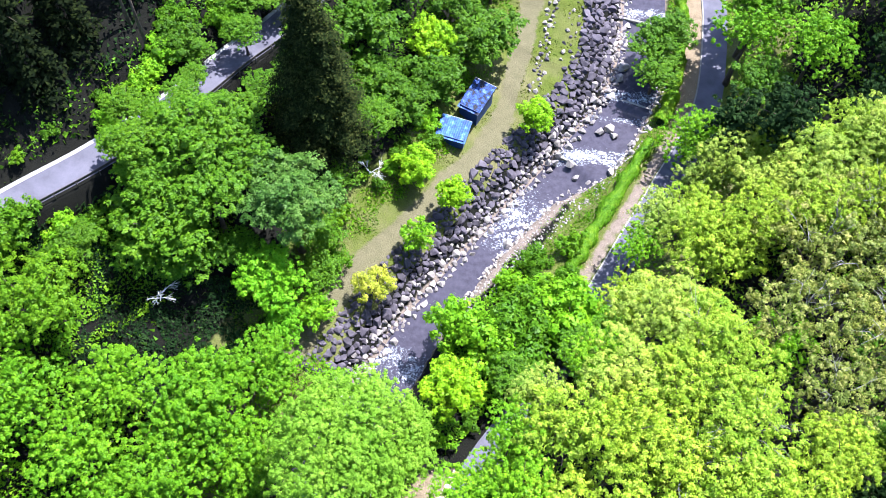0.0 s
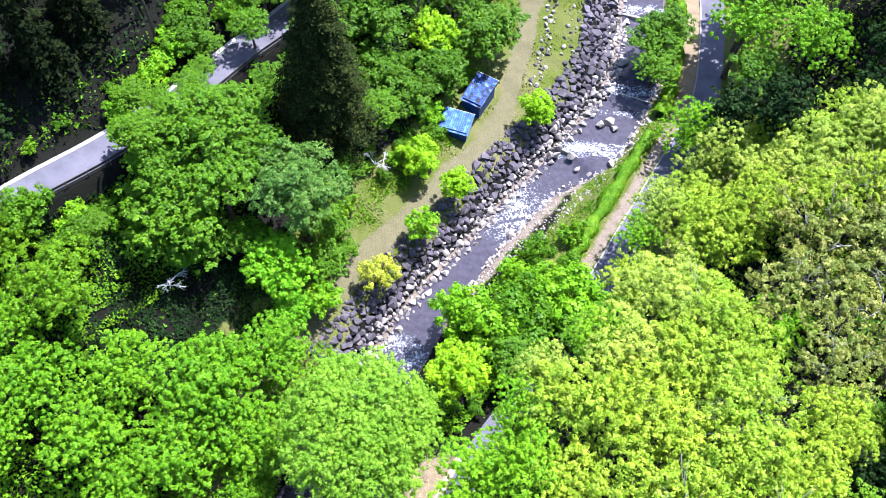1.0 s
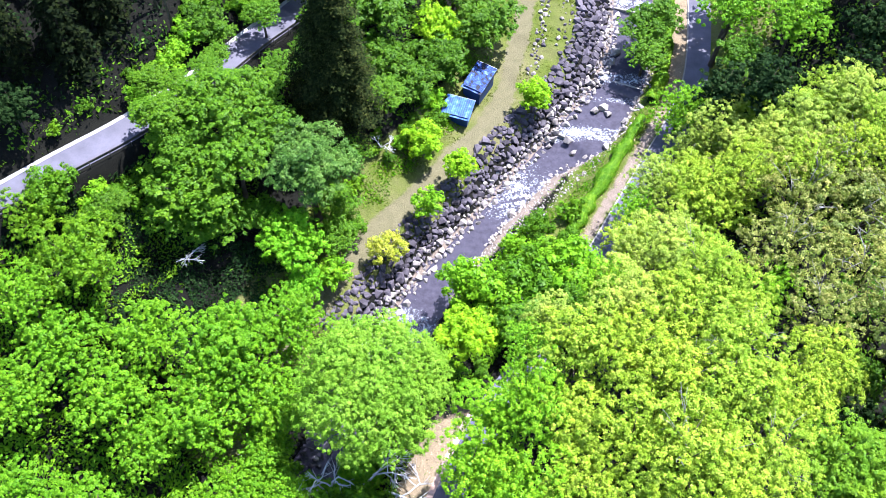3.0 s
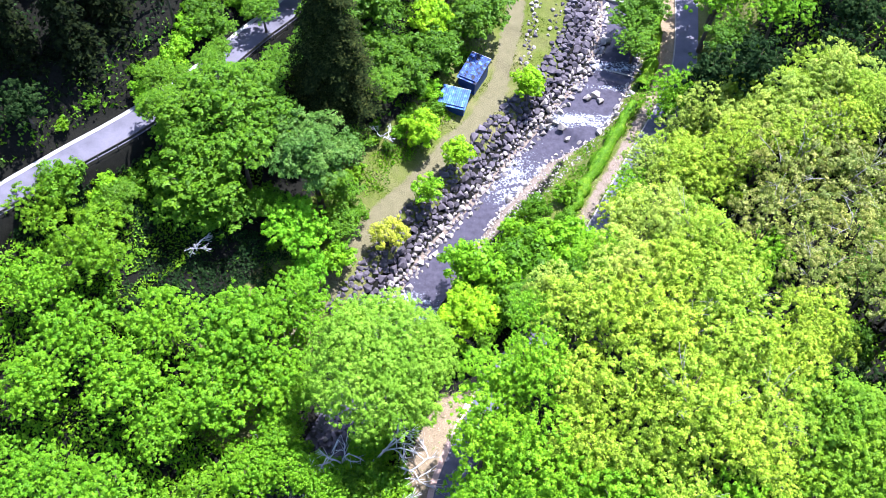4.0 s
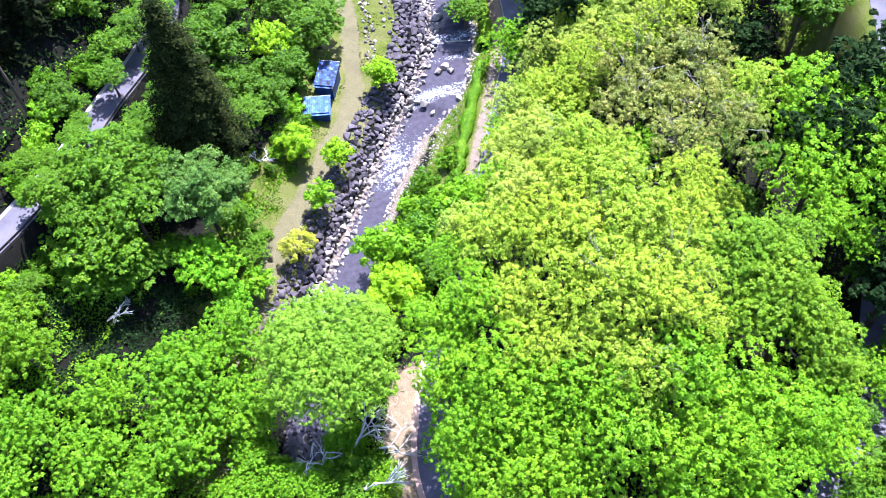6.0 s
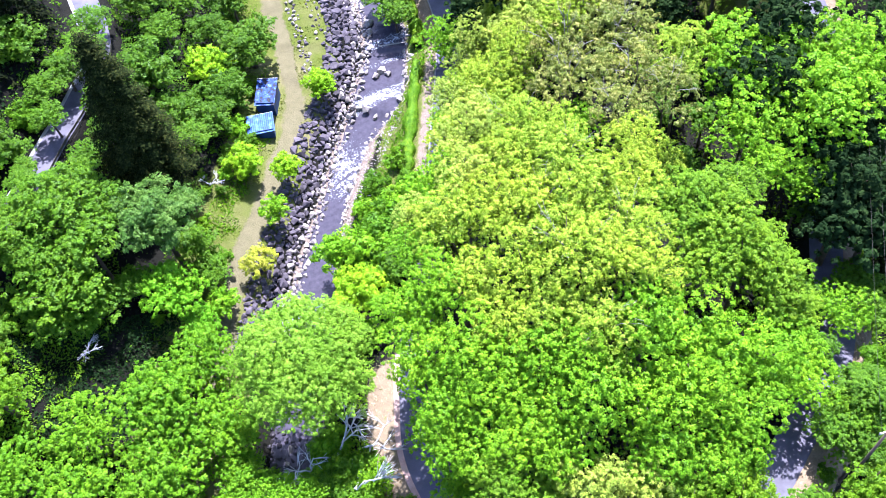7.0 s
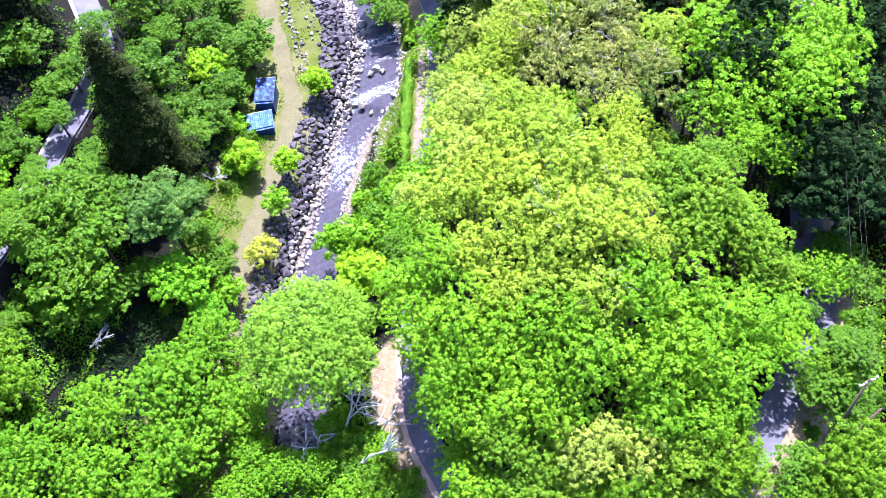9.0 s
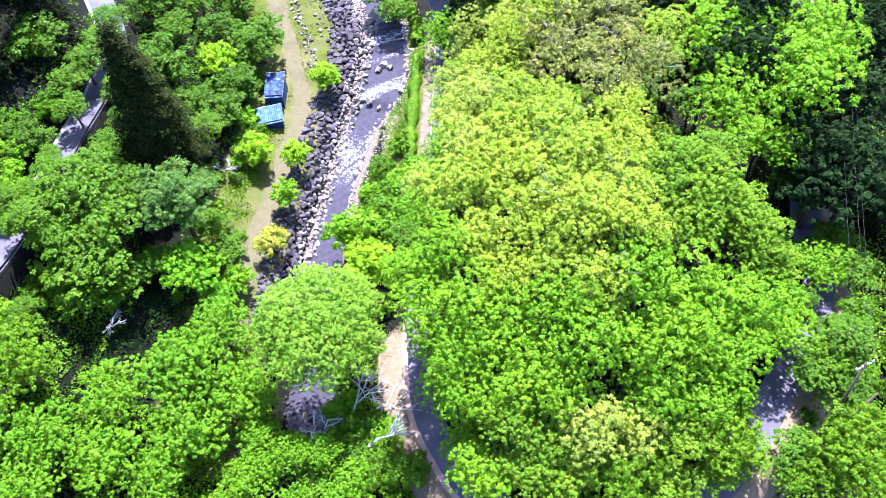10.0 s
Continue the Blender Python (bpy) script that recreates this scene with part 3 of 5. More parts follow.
def plant(kind, x, y, zc=None, r=None, turn=None):
    """A tree of a kind at (x, y): its crown's middle at the height zc above the datum, of radius r; the trunk reaches down to the ground."""
    variants, radius, height = KINDS[kind]
    k = plant.count = plant.count + 1
    plant.turns[kind] = plant.turns.get(kind, -1) + 1
    ob = variants[plant.turns[kind] % len(variants)]
    g = ground_z(x, y)
    s = (r or radius) / radius
    lift = 0.0 if not zc else (zc - g) / s - height
    lift = max(lift, -0.62 * height)
    m = pose(x, y, g, 0, 0, k * 137.5 if turn is None else turn)
    if ob.get("used"):
        ob = copy_thing(ob, m @ Matrix.Scale(s / ob.scale[0], 4))
    else:
        ob["used"] = 1
        ob.matrix_basis = m @ Matrix.Scale(s, 4)
    for o in ob.children:
        if o.name.startswith("trunk"):
            o.scale = (1, 1, (height + lift) / height)
        else:
            o.location = (0, 0, lift)
    return ob


plant.count, plant.turns = 0, {}
CAM = dict(puffs=19, puff=0.35, count=10600, size=0.19, squash=0.85, clump=0.27, core=0.08, shell=(0.88, 1.04), tuft=20, tall=0.95, reach=(0.66, 0.94))
BROAD = "broadleaf_tree"
KINDS["camphor"] = ([broad_tree(BROAD, "camphor", "tall broadleaf tree with yellow-green spring leaves on the knoll", "tree", s, **CAM, twigs=5 * (s == 2)) for s in (1, 2, 3)], 4.0, 9.0)
KINDS["bright"] = ([broad_tree(BROAD, "bright", "broadleaf tree with vivid fresh green leaves", "tree", s, **{**CAM, "count": 8800, "size": 0.21}) for s in (4, 44)], 4.0, 9.0)
KINDS["brown"] = ([broad_tree(BROAD, "brown", "broadleaf tree with brown-tinged sparse spring leaves", "tree", s, 4.0, 9.0, puffs=34, puff=0.25, count=7600, size=0.18, core=0.02, clump=0.3, tuft=26, reach=(0.6, 0.95), twigs=4) for s in (5, 6)], 4.0, 9.0)
KINDS["pale"] = ([broad_tree(BROAD, "pale", "broadleaf tree with pale cream-green leaves", "tree", 45, **CAM)], 4.0, 9.0)
KINDS["round"] = ([broad_tree(BROAD, "round", "round-crowned tree with dense pale green leaves", "tree", 7, 4.0, 9.0, 0.75, 150, 0.17, 60000, 0.085, 0.6, 0.3, stems=2, low=-0.1, clump=0.12, tuft=18, core=0.25, fill=0.84, reach=(0.8, 0.88))], 4.0, 9.0)
KINDS["fine"] = ([broad_tree(BROAD, "fine", "broadleaf tree with fine deep green leaves", "tree", s, 4.0, 9.0, 0.8, 44, 0.26, 10000, 0.18, 0.6, 0.35, clump=0.24, tuft=20, core=0.1) for s in (8, 46)], 4.0, 9.0)
KINDS["maple"] = ([broad_tree("maple_tree", "maple", "spreading tree with layered mid-green leaves on the slope", "tree", s, 4.0, 7.0, 0.66, 70, 0.2, 6800, 0.21, 0.16, 0.55, clump=0.24, core=0.12, tuft=14, shell=(0.5, 1.25)) for s in (9, 10, 11)], 4.0, 7.0)
KINDS["grove"] = ([broad_tree(BROAD, "grove", "spring-green tree of the dense lower wood", "tree", s, 4.0, 7.0, 0.75, 64, 0.21, 9800, 0.175, 0.55, 0.3, clump=0.2, core=0.1) for s in (48, 49)], 4.0, 7.0)
KINDS["olive"] = ([broad_tree(BROAD, "olive", "broadleaf tree with olive-green leaves", "tree", s, 4.0, 7.0, 0.9, 30, 0.28, 8600, 0.2, clump=0.28, core=0.1) for s in (12, 47)], 4.0, 7.0)
KINDS["blue"] = ([broad_tree(BROAD, "blue", "dense evergreen tree with blue-green leaves", "tree", 13, 4.0, 8.0, 0.75, 38, 0.26, 17000, 0.18, 0.6, 0.3)], 4.0, 8.0)
KINDS["oak"] = ([broad_tree(BROAD, "oak", "green broadleaf tree in the valley wood", "tree", s, 4.0, 7.0, 0.75, 30, 0.22, 4900, 0.26, 0.3, 0.4, tuft=14, core=0.25) for s in (14, 15)], 4.0, 7.0)
KINDS["ball"] = ([broad_tree(BROAD, "ball", "rounded tree with bright green leaves at the wood's edge", "tree", 16, 3.0, 4.5, 0.95, 34, 0.3, 11000, 0.17, clump=0.24, reach=(0.72, 0.82))], 3.0, 4.5)
KINDS["lime"] = ([broad_tree(BROAD, "lime", "young tree with glowing lime-yellow leaves", "tree", s, 2.5, 3.6, 0.75, 22, 0.3, 5000, 0.22, clump=0.32) for s in (17, 18)], 2.5, 3.6)
KINDS["bush"] = ([broad_tree("young_tree", "lime", "small planted tree with lime-green leaves on the terrace", "tree", s, 2.0, 3.0, 0.85, 18, 0.32, 4200, 0.2, clump=0.28) for s in (19, 20)], 2.0, 3.0)
KINDS["sapling"] = ([broad_tree("young_tree", "bright", "small loose planted tree with green leaves", "tree", 21, 2.0, 2.6, 0.9, 14, 0.32, 2800, 0.2, clump=0.3, core=0.05)], 2.0, 2.6)
KINDS["yellow"] = ([broad_tree("young_tree", "yellow", "small planted tree with yellow leaves above the stones", "tree", 22, 2.0, 2.2, 0.7, 16, 0.32, 3200, 0.18, clump=0.28, core=0.05)], 2.0, 2.2)
KINDS["shrub"] = ([shrub("shrub", "bright", "leafy vivid green shrub on the stream bank", 23), shrub("shrub", "maple", "leafy mid-green shrub on the stream bank", 24)], 1.5, 1.35)
KINDS["weed"] = ([shrub("shrub", "olive", "low olive-green undergrowth bush on the slope", 25, 1.5, 800, 0.27), shrub("shrub", "oak", "low green undergrowth bush on the slope", 26, 1.5, 800, 0.27)], 1.5, 1.35)
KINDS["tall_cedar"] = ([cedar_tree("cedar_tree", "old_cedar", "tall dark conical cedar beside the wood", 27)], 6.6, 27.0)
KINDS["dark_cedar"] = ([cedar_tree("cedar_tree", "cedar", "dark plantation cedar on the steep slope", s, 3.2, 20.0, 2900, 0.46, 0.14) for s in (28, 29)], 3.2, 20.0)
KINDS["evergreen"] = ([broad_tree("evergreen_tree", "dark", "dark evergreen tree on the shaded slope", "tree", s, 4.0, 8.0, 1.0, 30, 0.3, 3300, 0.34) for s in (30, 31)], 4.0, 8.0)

TREES = """tall_cedar -19.2 51.6 0 5.7;maple -29.2 44.7 17 4.5;maple -30.7 38.3 13 5.2;maple -34.0 42.3 18 2.6;maple -26.4 47.6 16 3.3;maple -28.9 36.8 9.5 3.9;blue -19.7 40.7 14 4.8;ball -21 35 8.5 3.4;ball -19.5 31.9 6 2
olive -39.0 28.6 13 4.3;grove -39.1 20.6 11 4.1;grove -31.8 22.9 10 4.2;grove -25.1 22.4 9.5 4.7;grove -20.0 26.8 8 3.9;grove -33.9 16.9 9 4.4;grove -26.1 16.7 8 4.7;grove -20.7 19.1 7 4;round -10.6 18.4 13 6.9
lime -3.3 26.2 9.5 2.8;shrub -3.1 33.9 6 2.8;shrub 2.9 32.6 6 3.2;shrub 8.0 35.5 6 3.6;lime -9.6 66.0 8 3;oak -15.0 59.0 9 3.4;oak -16.6 65.1 11 4.5;oak -4.0 68.0 8 4.6;oak -8.8 61.9 4.6 3.6
bush 2.5 59.6 5.5 2.1;bush -9.5 51.1 6 2.4;bush -5.3 48.7 5.5 1.8;sapling -8.3 43.5 5 2;yellow -11.6 37.5 4.8 2.1;grove 24.2 69.2 13 4.7;grove 29.7 64.7 16 4.2;oak 16.8 72.3 7 3.4;bright 19.1 57.9 6.5 3
evergreen 25.6 54.3 16 3.9;evergreen 22.3 56.7 12 3.6;shrub 4.4 -4.3 12 3;maple 29.4 -6.7 16 3.1;evergreen 39.5 6.6 20 4.9;olive 25.2 -14.2 16 3.6;evergreen 44.0 15.1 22 4.4;oak 37.7 4.2 14 2.6;grove -24.4 23.0 9 5
maple -24.2 43.9 15 3.4;maple -32.3 40.6 15.5 3.2;maple -26.9 40.7 15 4;maple -32.9 36.1 10.5 3.4;maple -12.8 8.9 3.6 2.6;maple -9.7 7.0 4.6 2.4;grove -14.8 3.3 4.4 3.4;shrub -11.4 14.3 3 2;shrub -9.1 10.1 4 2
grove -22.6 10.3 5 3.2;grove -20.3 14.4 5 2.6;grove -19.8 5.0 4.6 3.2;oak 37.5 11.6 18 3;evergreen 41.1 16.7 21 4.4;evergreen 43.7 27.3 24 5;evergreen 38.3 22.0 23 5;oak 28.7 -0.9 17 2.6;maple 11.2 -9.3 14 3
oak -28.7 67.8 14 4;oak -33.4 55.6 15.5 2.6;oak -24.5 63.8 17 2.5;maple -26.9 61.9 17 2.6;maple -22.0 66.2 17 3;maple -20.5 71.4 16 3;maple -36.5 47.4 16.5 2;shrub -34.8 54.1 15 1.8;shrub -34.1 58.0 15 1.8
shrub -35.9 51.4 15 1.7;shrub -29.9 60.2 15 2.2;shrub -37.9 46.5 15 1.3;maple -31.5 55.3 15.6 1.9;maple 31.5 -4.7 15.4 2.4;maple 37.3 0.5 15.4 2.6;oak 28.9 -9.2 15 2.4;maple 22.0 -11.9 15 2.4;shrub 34.4 -3.5 14.6 1.9
shrub 6.5 37.1 5 3;shrub 2.9 35.4 5 2.8;shrub 0.5 31.2 6 2.8;maple 8.5 31.3 9 3;maple -13.3 10.2 3 2.4;shrub -10.7 10.3 3 2.4;grove -20.9 11.2 4.4 3;grove -14.1 5.7 4.2 3;maple 2.5 28.6 8 2.8
maple 11.2 33.6 9 2.6;maple 15.4 70.7 6.5 3.2;maple 15.7 67.3 6 2.8;evergreen 36.8 7.7 20 3.6;evergreen 38.7 9.7 22 4;maple -17.0 37.3 6.5 2.3;maple -17.5 40.9 7.5 2.6;shrub -16.8 34.1 5 1.8;shrub -16.0 39.7 5 1.5
oak -11.8 57.4 8.5 3.2;shrub -16.4 11.5 3 2.2;shrub -18.8 13.0 3 1.8;shrub -12.5 12.4 3.2 1.6;grove -13.9 8.1 4 2.4;grove -19.7 15.4 4 2.2;olive 25.1 -13.8 16.5 2.6;olive 27.4 -13.8 17.5 2.4;olive 24.9 -16.6 17 2.8
olive 22.3 -14.5 15 2.2;olive 29.7 -6.3 16 2.4;grove 20.6 -13.3 14 1.8;maple 31.0 -6.1 18 2.2;bright 40.1 15.5 25 4.6;bright 45.5 19.8 24 4.2;shrub -8.4 55.4 4 1.2;shrub -9.0 57.5 4.2 1.5;oak -8.0 61.4 6.5 2.4
bright 20.4 59.3 7 2.2;grove -14.8 9.2 7 2.2;bright -17.5 10.4 7 1.8;oak 25.6 73.2 14 4;oak 24.9 62.2 12 3.2;camphor 18.5 40.5 14.7 4.1;pale 11.3 27.8 24.6 3.4;camphor 14.4 26.3 25.6 2.9;pale 8.0 22.4 25.4 3.3
camphor 12.1 22.0 25.7 3.2;camphor 16.6 23.3 26.1 2.8;camphor 15.7 18.9 27.4 3.3;camphor 5.2 17.9 25.9 3.5;camphor 8.9 17.6 27.0 3.1;camphor 12.1 16.1 26.8 3.2;camphor 15.7 14.6 27.6 3.6;camphor 19.6 14.7 27.2 2.9;camphor 17.4 10.3 27.8 2.9
camphor 4.9 12.6 25.1 3.0;camphor 8.8 11.8 26.4 3.5;camphor 12.1 10.0 28.5 3.4;camphor 14.7 7.9 28.7 2.9;camphor 22.1 18.4 27.2 2.5;camphor 17.2 5.8 28.2 1.7;camphor 8.9 7.0 26.3 2.8;camphor 5.4 8.0 25.4 2.6;bright -1.0 13.3 23.9 2.8
bright -1.6 9.6 23.5 2.8;bright 2.1 13.6 25.6 2.6;bright 2.3 7.4 24.6 3.0;bright 5.2 5.4 24.1 2.8;bright 8.0 3.9 25.6 2.9;camphor 11.5 4.0 26.6 2.8;bright 15.3 4.1 26.0 3.3;bright 18.1 1.9 22.7 3.8;bright 22.3 -0.2 19.5 4.1
bright 26.5 0.3 18.0 3.1;bright 26.1 -3.1 18.2 2.7;bright -0.5 5.3 22.8 2.8;bright 2.5 3.4 23.0 2.8;bright 5.3 1.8 23.2 2.9;bright 9.0 1.1 24.5 3.1;bright 12.6 -0.0 23.3 3.2;bright 16.2 -2.0 21.5 3.5;bright 19.5 -4.2 19.5 2.9
bright -2.4 3.0 20.9 2.4;bright 0.1 1.5 21.1 2.8;bright 2.9 -0.1 22.1 2.8;bright 5.9 -1.2 22.0 2.8;bright 12.3 -3.6 20.2 2.9;bright 15.8 -5.6 19.0 2.6;pale 6.3 -4.8 20.2 2.8;pale 9.7 -5.6 18.5 2.8;fine 2.7 -3.3 19.5 3.0
fine 0.3 -1.5 21.3 2.5;fine 13.1 -7.6 17.7 2.7;olive 16.8 -9.5 16.8 3.1;bright -3.1 -3.7 18.1 2.6;fine 3.3 -6.2 17.5 3.1;olive 7.3 -8.4 17.5 3.0;fine 10.8 -9.7 15.6 2.7;fine 0.4 -4.9 18.5 2.6;fine 23.0 11.6 26.4 3.4
fine 24.9 9.7 25.5 4.0;fine 26.7 7.3 22.5 4.0;fine 22.1 6.9 24.9 3.4;fine 27.8 4.6 21.4 3.4;fine 28.9 2.5 19.1 2.7;fine 27.3 11.7 26.1 2.6;bright 33.7 1.4 16.8 2.4;camphor 33.8 29.3 22.4 3.3;bright 37.7 27.0 22.4 3.9
bright 39.8 23.7 21.3 4.7;bright 46.4 25.0 21.3 4.2;bright 46.5 21.3 21.0 3.3;bright 34.6 19.1 22.2 3.7;bright 38.8 18.2 21.1 3.2;bright 33.6 13.7 22.3 2.4;bright 35.7 11.6 22.0 2.0;brown 29.5 24.8 23.6 3.1;evergreen 45.4 16.0 20.5 4.8
evergreen 42.6 9.6 18.3 5.0;evergreen 39.7 12.4 21.7 3.2;evergreen 52.9 21.1 20.9 4.4;evergreen 37.0 8.0 20.3 3.2;brown 26.2 38.9 18.2 4.8;brown 29.9 36.5 19.3 4.9;brown 21.3 29.1 24.7 3.6;brown 28.6 28.9 22.6 4.0;brown 29.8 43.0 18.3 3.8
brown 22.6 22.5 26.6 2.9;pale 28.2 48.3 16.0 3.8;camphor 32.2 53.0 16.3 3.5;pale 34.4 49.4 16.6 3.1;camphor 27.0 54.0 12.6 3.1;camphor 24.3 53.6 10.5 3.1;pale 21.1 52.0 8.2 3.4;camphor 22.2 42.3 17.5 2.9;pale 15.1 45.6 9.5 2.9
camphor 17.9 47.4 9.4 2.7;camphor 9.8 30.7 21.5 2.4;bright 6.4 23.8 25.8 1.9;pale 2.7 20.7 25.2 2.0;bright 1.3 18.0 25.5 1.9;camphor 19.1 40.3 16.0 3.0;bright 12.9 42.7 9.0 2.2;brown 33.2 38.8 19.3 3.8;maple -35.8 43.2 16.5 2
maple -33.6 46.3 17 2.2;maple -31.3 49 17 2;maple -33.1 41 16 2.6;maple -31.2 44.4 17 2.6;maple -27.3 57.2 17 2.2;maple -31 51.9 16 1.6;shrub -43.4 35 10.5 2.2;shrub -40.6 36.2 9.4 1.9;olive -45 32.6 12 3
shrub -37.9 37.4 8.4 1.8;shrub -11.1 13.4 3 1.5;shrub -10.1 9.4 4 1.9;grove -15.1 9.2 4 2;shrub -12.4 6.6 4 2.2;grove -19 17.9 6 2.6;grove -19.8 13.4 5 2.6;shrub -9.8 5.4 5 2;shrub -15.1 12.5 2.5 1.1
grove -17.8 6.4 5 2.4;bright -8.2 8.6 5 1.6;shrub -7.6 4 6 1.8;pale 21.9 52.3 11 3.3;pale 25.0 47.4 15 3.5;camphor 28.1 50.5 16 3.1;pale 33.1 51.4 18 3.7;camphor 34.6 46.9 20 3.2;pale 37.2 44.0 21 3.1
camphor 27.3 42.2 19 2.8;camphor 31.3 43.9 20 2.7;bright -0.9 11.9 13 2.6;bright -1.8 7.6 12 2.5;bright -2.1 2.7 12 2.6;bright -2.2 -0.8 12 2.6;bright 2.1 19.8 14 2.1;bright 0.4 17.6 13 2.1;fine 18.2 -10.2 15 2.3
fine 15.2 -10.6 15 2.3;maple 27.1 -6.9 16 2.3;maple 30.8 -5.0 16 2.5;bright 23.1 -3.0 19 2.3;bright 18.9 -5.8 18 2.2;fine 18.7 -7.5 16 1.9"""
spots = []
for row in TREES.replace("\n", ";").split(";"):
    kind, *v = row.split()
    plant(kind, *map(float, v))
    spots.append((float(v[0]), float(v[1]), float(v[3]) * 0.7 if len(v) > 3 else 3.0))


WOODS = [(-64, 30), (-54, 9), (-20, -3), (-6, -9), (24, -23), (44, -19), (56, -1), (70, 26), (65, 50), (46, 80), (19, 91), (-10, 90), (-34, 88), (-54, 72)]


def wooded(x, y):
    """Whether a place lies in the stretch of valley that is planted tree by tree."""
    return all((b[0] - a[0]) * (y - a[1]) - (b[1] - a[1]) * (x - a[0]) > 0 for a, b in zip(WOODS, WOODS[1:] + WOODS[:1]))


def scatter(kinds, x0, x1, y0, y1, tries, r0, r1, lift, seed, keep=None, gap=0.75):
    """Trees at random over a stretch of the plan, clear of roads, paths, water and one another."""
    rng = np.random.default_rng(seed)
    x, y = rng.uniform(x0, x1, tries), rng.uniform(y0, y1, tries)
    d, e, g, f = fields(x, y, LAYERS[5:])
    r = rng.uniform(r0, r1, tries)
    kind = rng.choice(len(kinds), tries)
    ok = (np.abs(d) > 3.4) & (np.abs(e) > 2.4 + 0.4 * r) & (np.abs(g) > 2.4 + 0.35 * r) & ((np.abs(f) > 4.5) | (y < 22))
    for i in range(tries):
        if ok[i] and wooded(x[i], y[i]) and (keep is None or keep(x[i], y[i], d[i], e[i], g[i], f[i])) and all((x[i] - a) ** 2 + (y[i] - b) ** 2 > ((r[i] + c) * gap) ** 2 for a, b, c in spots):
            spots.append((x[i], y[i], r[i]))
            plant(kinds[kind[i]], x[i], y[i], ground_z(x[i], y[i]) + lift * r[i], r[i])


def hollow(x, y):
    """The dell between wood and terrace, its shade painted by a dark leaf sheet."""
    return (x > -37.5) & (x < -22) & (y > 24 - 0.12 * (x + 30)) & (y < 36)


scatter(("grove", "grove", "olive", "grove"), -58, -15, -12, 25, 900, 3.2, 4.6, 1.7, 51, lambda x, y, d, e, g, f: d < -4.5 and e > 6 and not hollow(x, y))
scatter(("oak", "oak", "maple"), -24, -2.5, 58, 104, 500, 2.6, 4.2, 1.6, 52, lambda x, y, d, e, g, f: d < -9 and e > 2 and not (-9.5 < x < -1 and 54 < y < 67))
scatter(("maple", "oak"), -40, -14, 34, 62, 200, 1.8, 2.8, 1.5, 53, lambda x, y, d, e, g, f: e > 3 and abs(f) > 6 and not hollow(x, y))
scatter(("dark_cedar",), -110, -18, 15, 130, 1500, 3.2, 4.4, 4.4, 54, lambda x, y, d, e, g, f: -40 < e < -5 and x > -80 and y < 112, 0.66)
scatter(("oak", "evergreen"), -60, -20, 30, 105, 260, 1.8, 2.6, 1.3, 55, lambda x, y, d, e, g, f: -6 < e < -3)
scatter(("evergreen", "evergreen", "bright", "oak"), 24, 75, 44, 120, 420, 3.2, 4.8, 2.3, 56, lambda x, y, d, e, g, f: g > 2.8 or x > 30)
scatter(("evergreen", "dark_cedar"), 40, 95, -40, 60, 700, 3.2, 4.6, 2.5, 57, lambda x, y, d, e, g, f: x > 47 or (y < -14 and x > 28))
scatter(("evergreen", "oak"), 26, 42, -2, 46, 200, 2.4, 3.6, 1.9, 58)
scatter(("camphor", "bright"), 2, 30, -8, 36, 140, 2.6, 3.6, 2.6, 59, lambda x, y, d, e, g, f: g > 3.4 and d > 12)
scatter(("weed",), -45, -12, 22, 64, 420, 0.8, 1.7, 0.7, 60, lambda x, y, d, e, g, f: e > 2.5 and abs(f) > 4 and not hollow(x, y))
scatter(("weed",), 18, 46, -20, 8, 260, 0.7, 1.5, 0.7, 61)
scatter(("shrub", "weed"), -4, 14, 22, 45, 200, 0.9, 1.8, 0.8, 62, lambda x, y, d, e, g, f: d > 2.5)
scatter(("weed", "shrub"), -16, 0, -4, 16, 140, 0.8, 1.6, 0.8, 63, lambda x, y, d, e, g, f: g < -5.2)
scatter(("weed",), -48, -24, 40, 75, 200, 0.6, 1.1, 0.7, 64, lambda x, y, d, e, g, f: -4.5 < e < -2.3)
scatter(("shrub", "weed"), -24, 0, 28, 66, 260, 0.6, 1.2, 0.7, 65, lambda x, y, d, e, g, f: -8 < f < -4.6)


# ---- stones of the bank and the bed ----
def stone_meshes(prefix, mat, n, seed, points=15, flat=0.85):
    rng = np.random.default_rng(seed)
    made = []
    for i in range(n):
        bm = bmesh.new()
        v = rng.normal(0, 1, (points, 3))
        v /= np.linalg.norm(v, axis=1)[:, None]
        v *= rng.uniform(0.8, 1.1, (points, 1)) * np.array([0.58, 0.46, 0.5 * flat])
        for p in v:
            bm.verts.new(p)
        hull = bmesh.ops.convex_hull(bm, input=bm.verts)
        bmesh.ops.delete(bm, geom=[g for g in hull["geom_interior"] if isinstance(g, bmesh.types.BMVert)], context="VERTS")
        bmesh.ops.triangulate(bm, faces=bm.faces)
        me = bpy.data.meshes.new(prefix)
        bm.to_mesh(me)
        bm.free()
        me.materials.append(mat)
        made.append(me)
    return made


DARK_STONES, LIGHT_STONES, WET_SHADE_STONES = stone_meshes("stone", STONE, 14, 71), stone_meshes("stone", PALE_STONE, 10, 72), stone_meshes("stone", WET_SHADE_STONE, 8, 70)


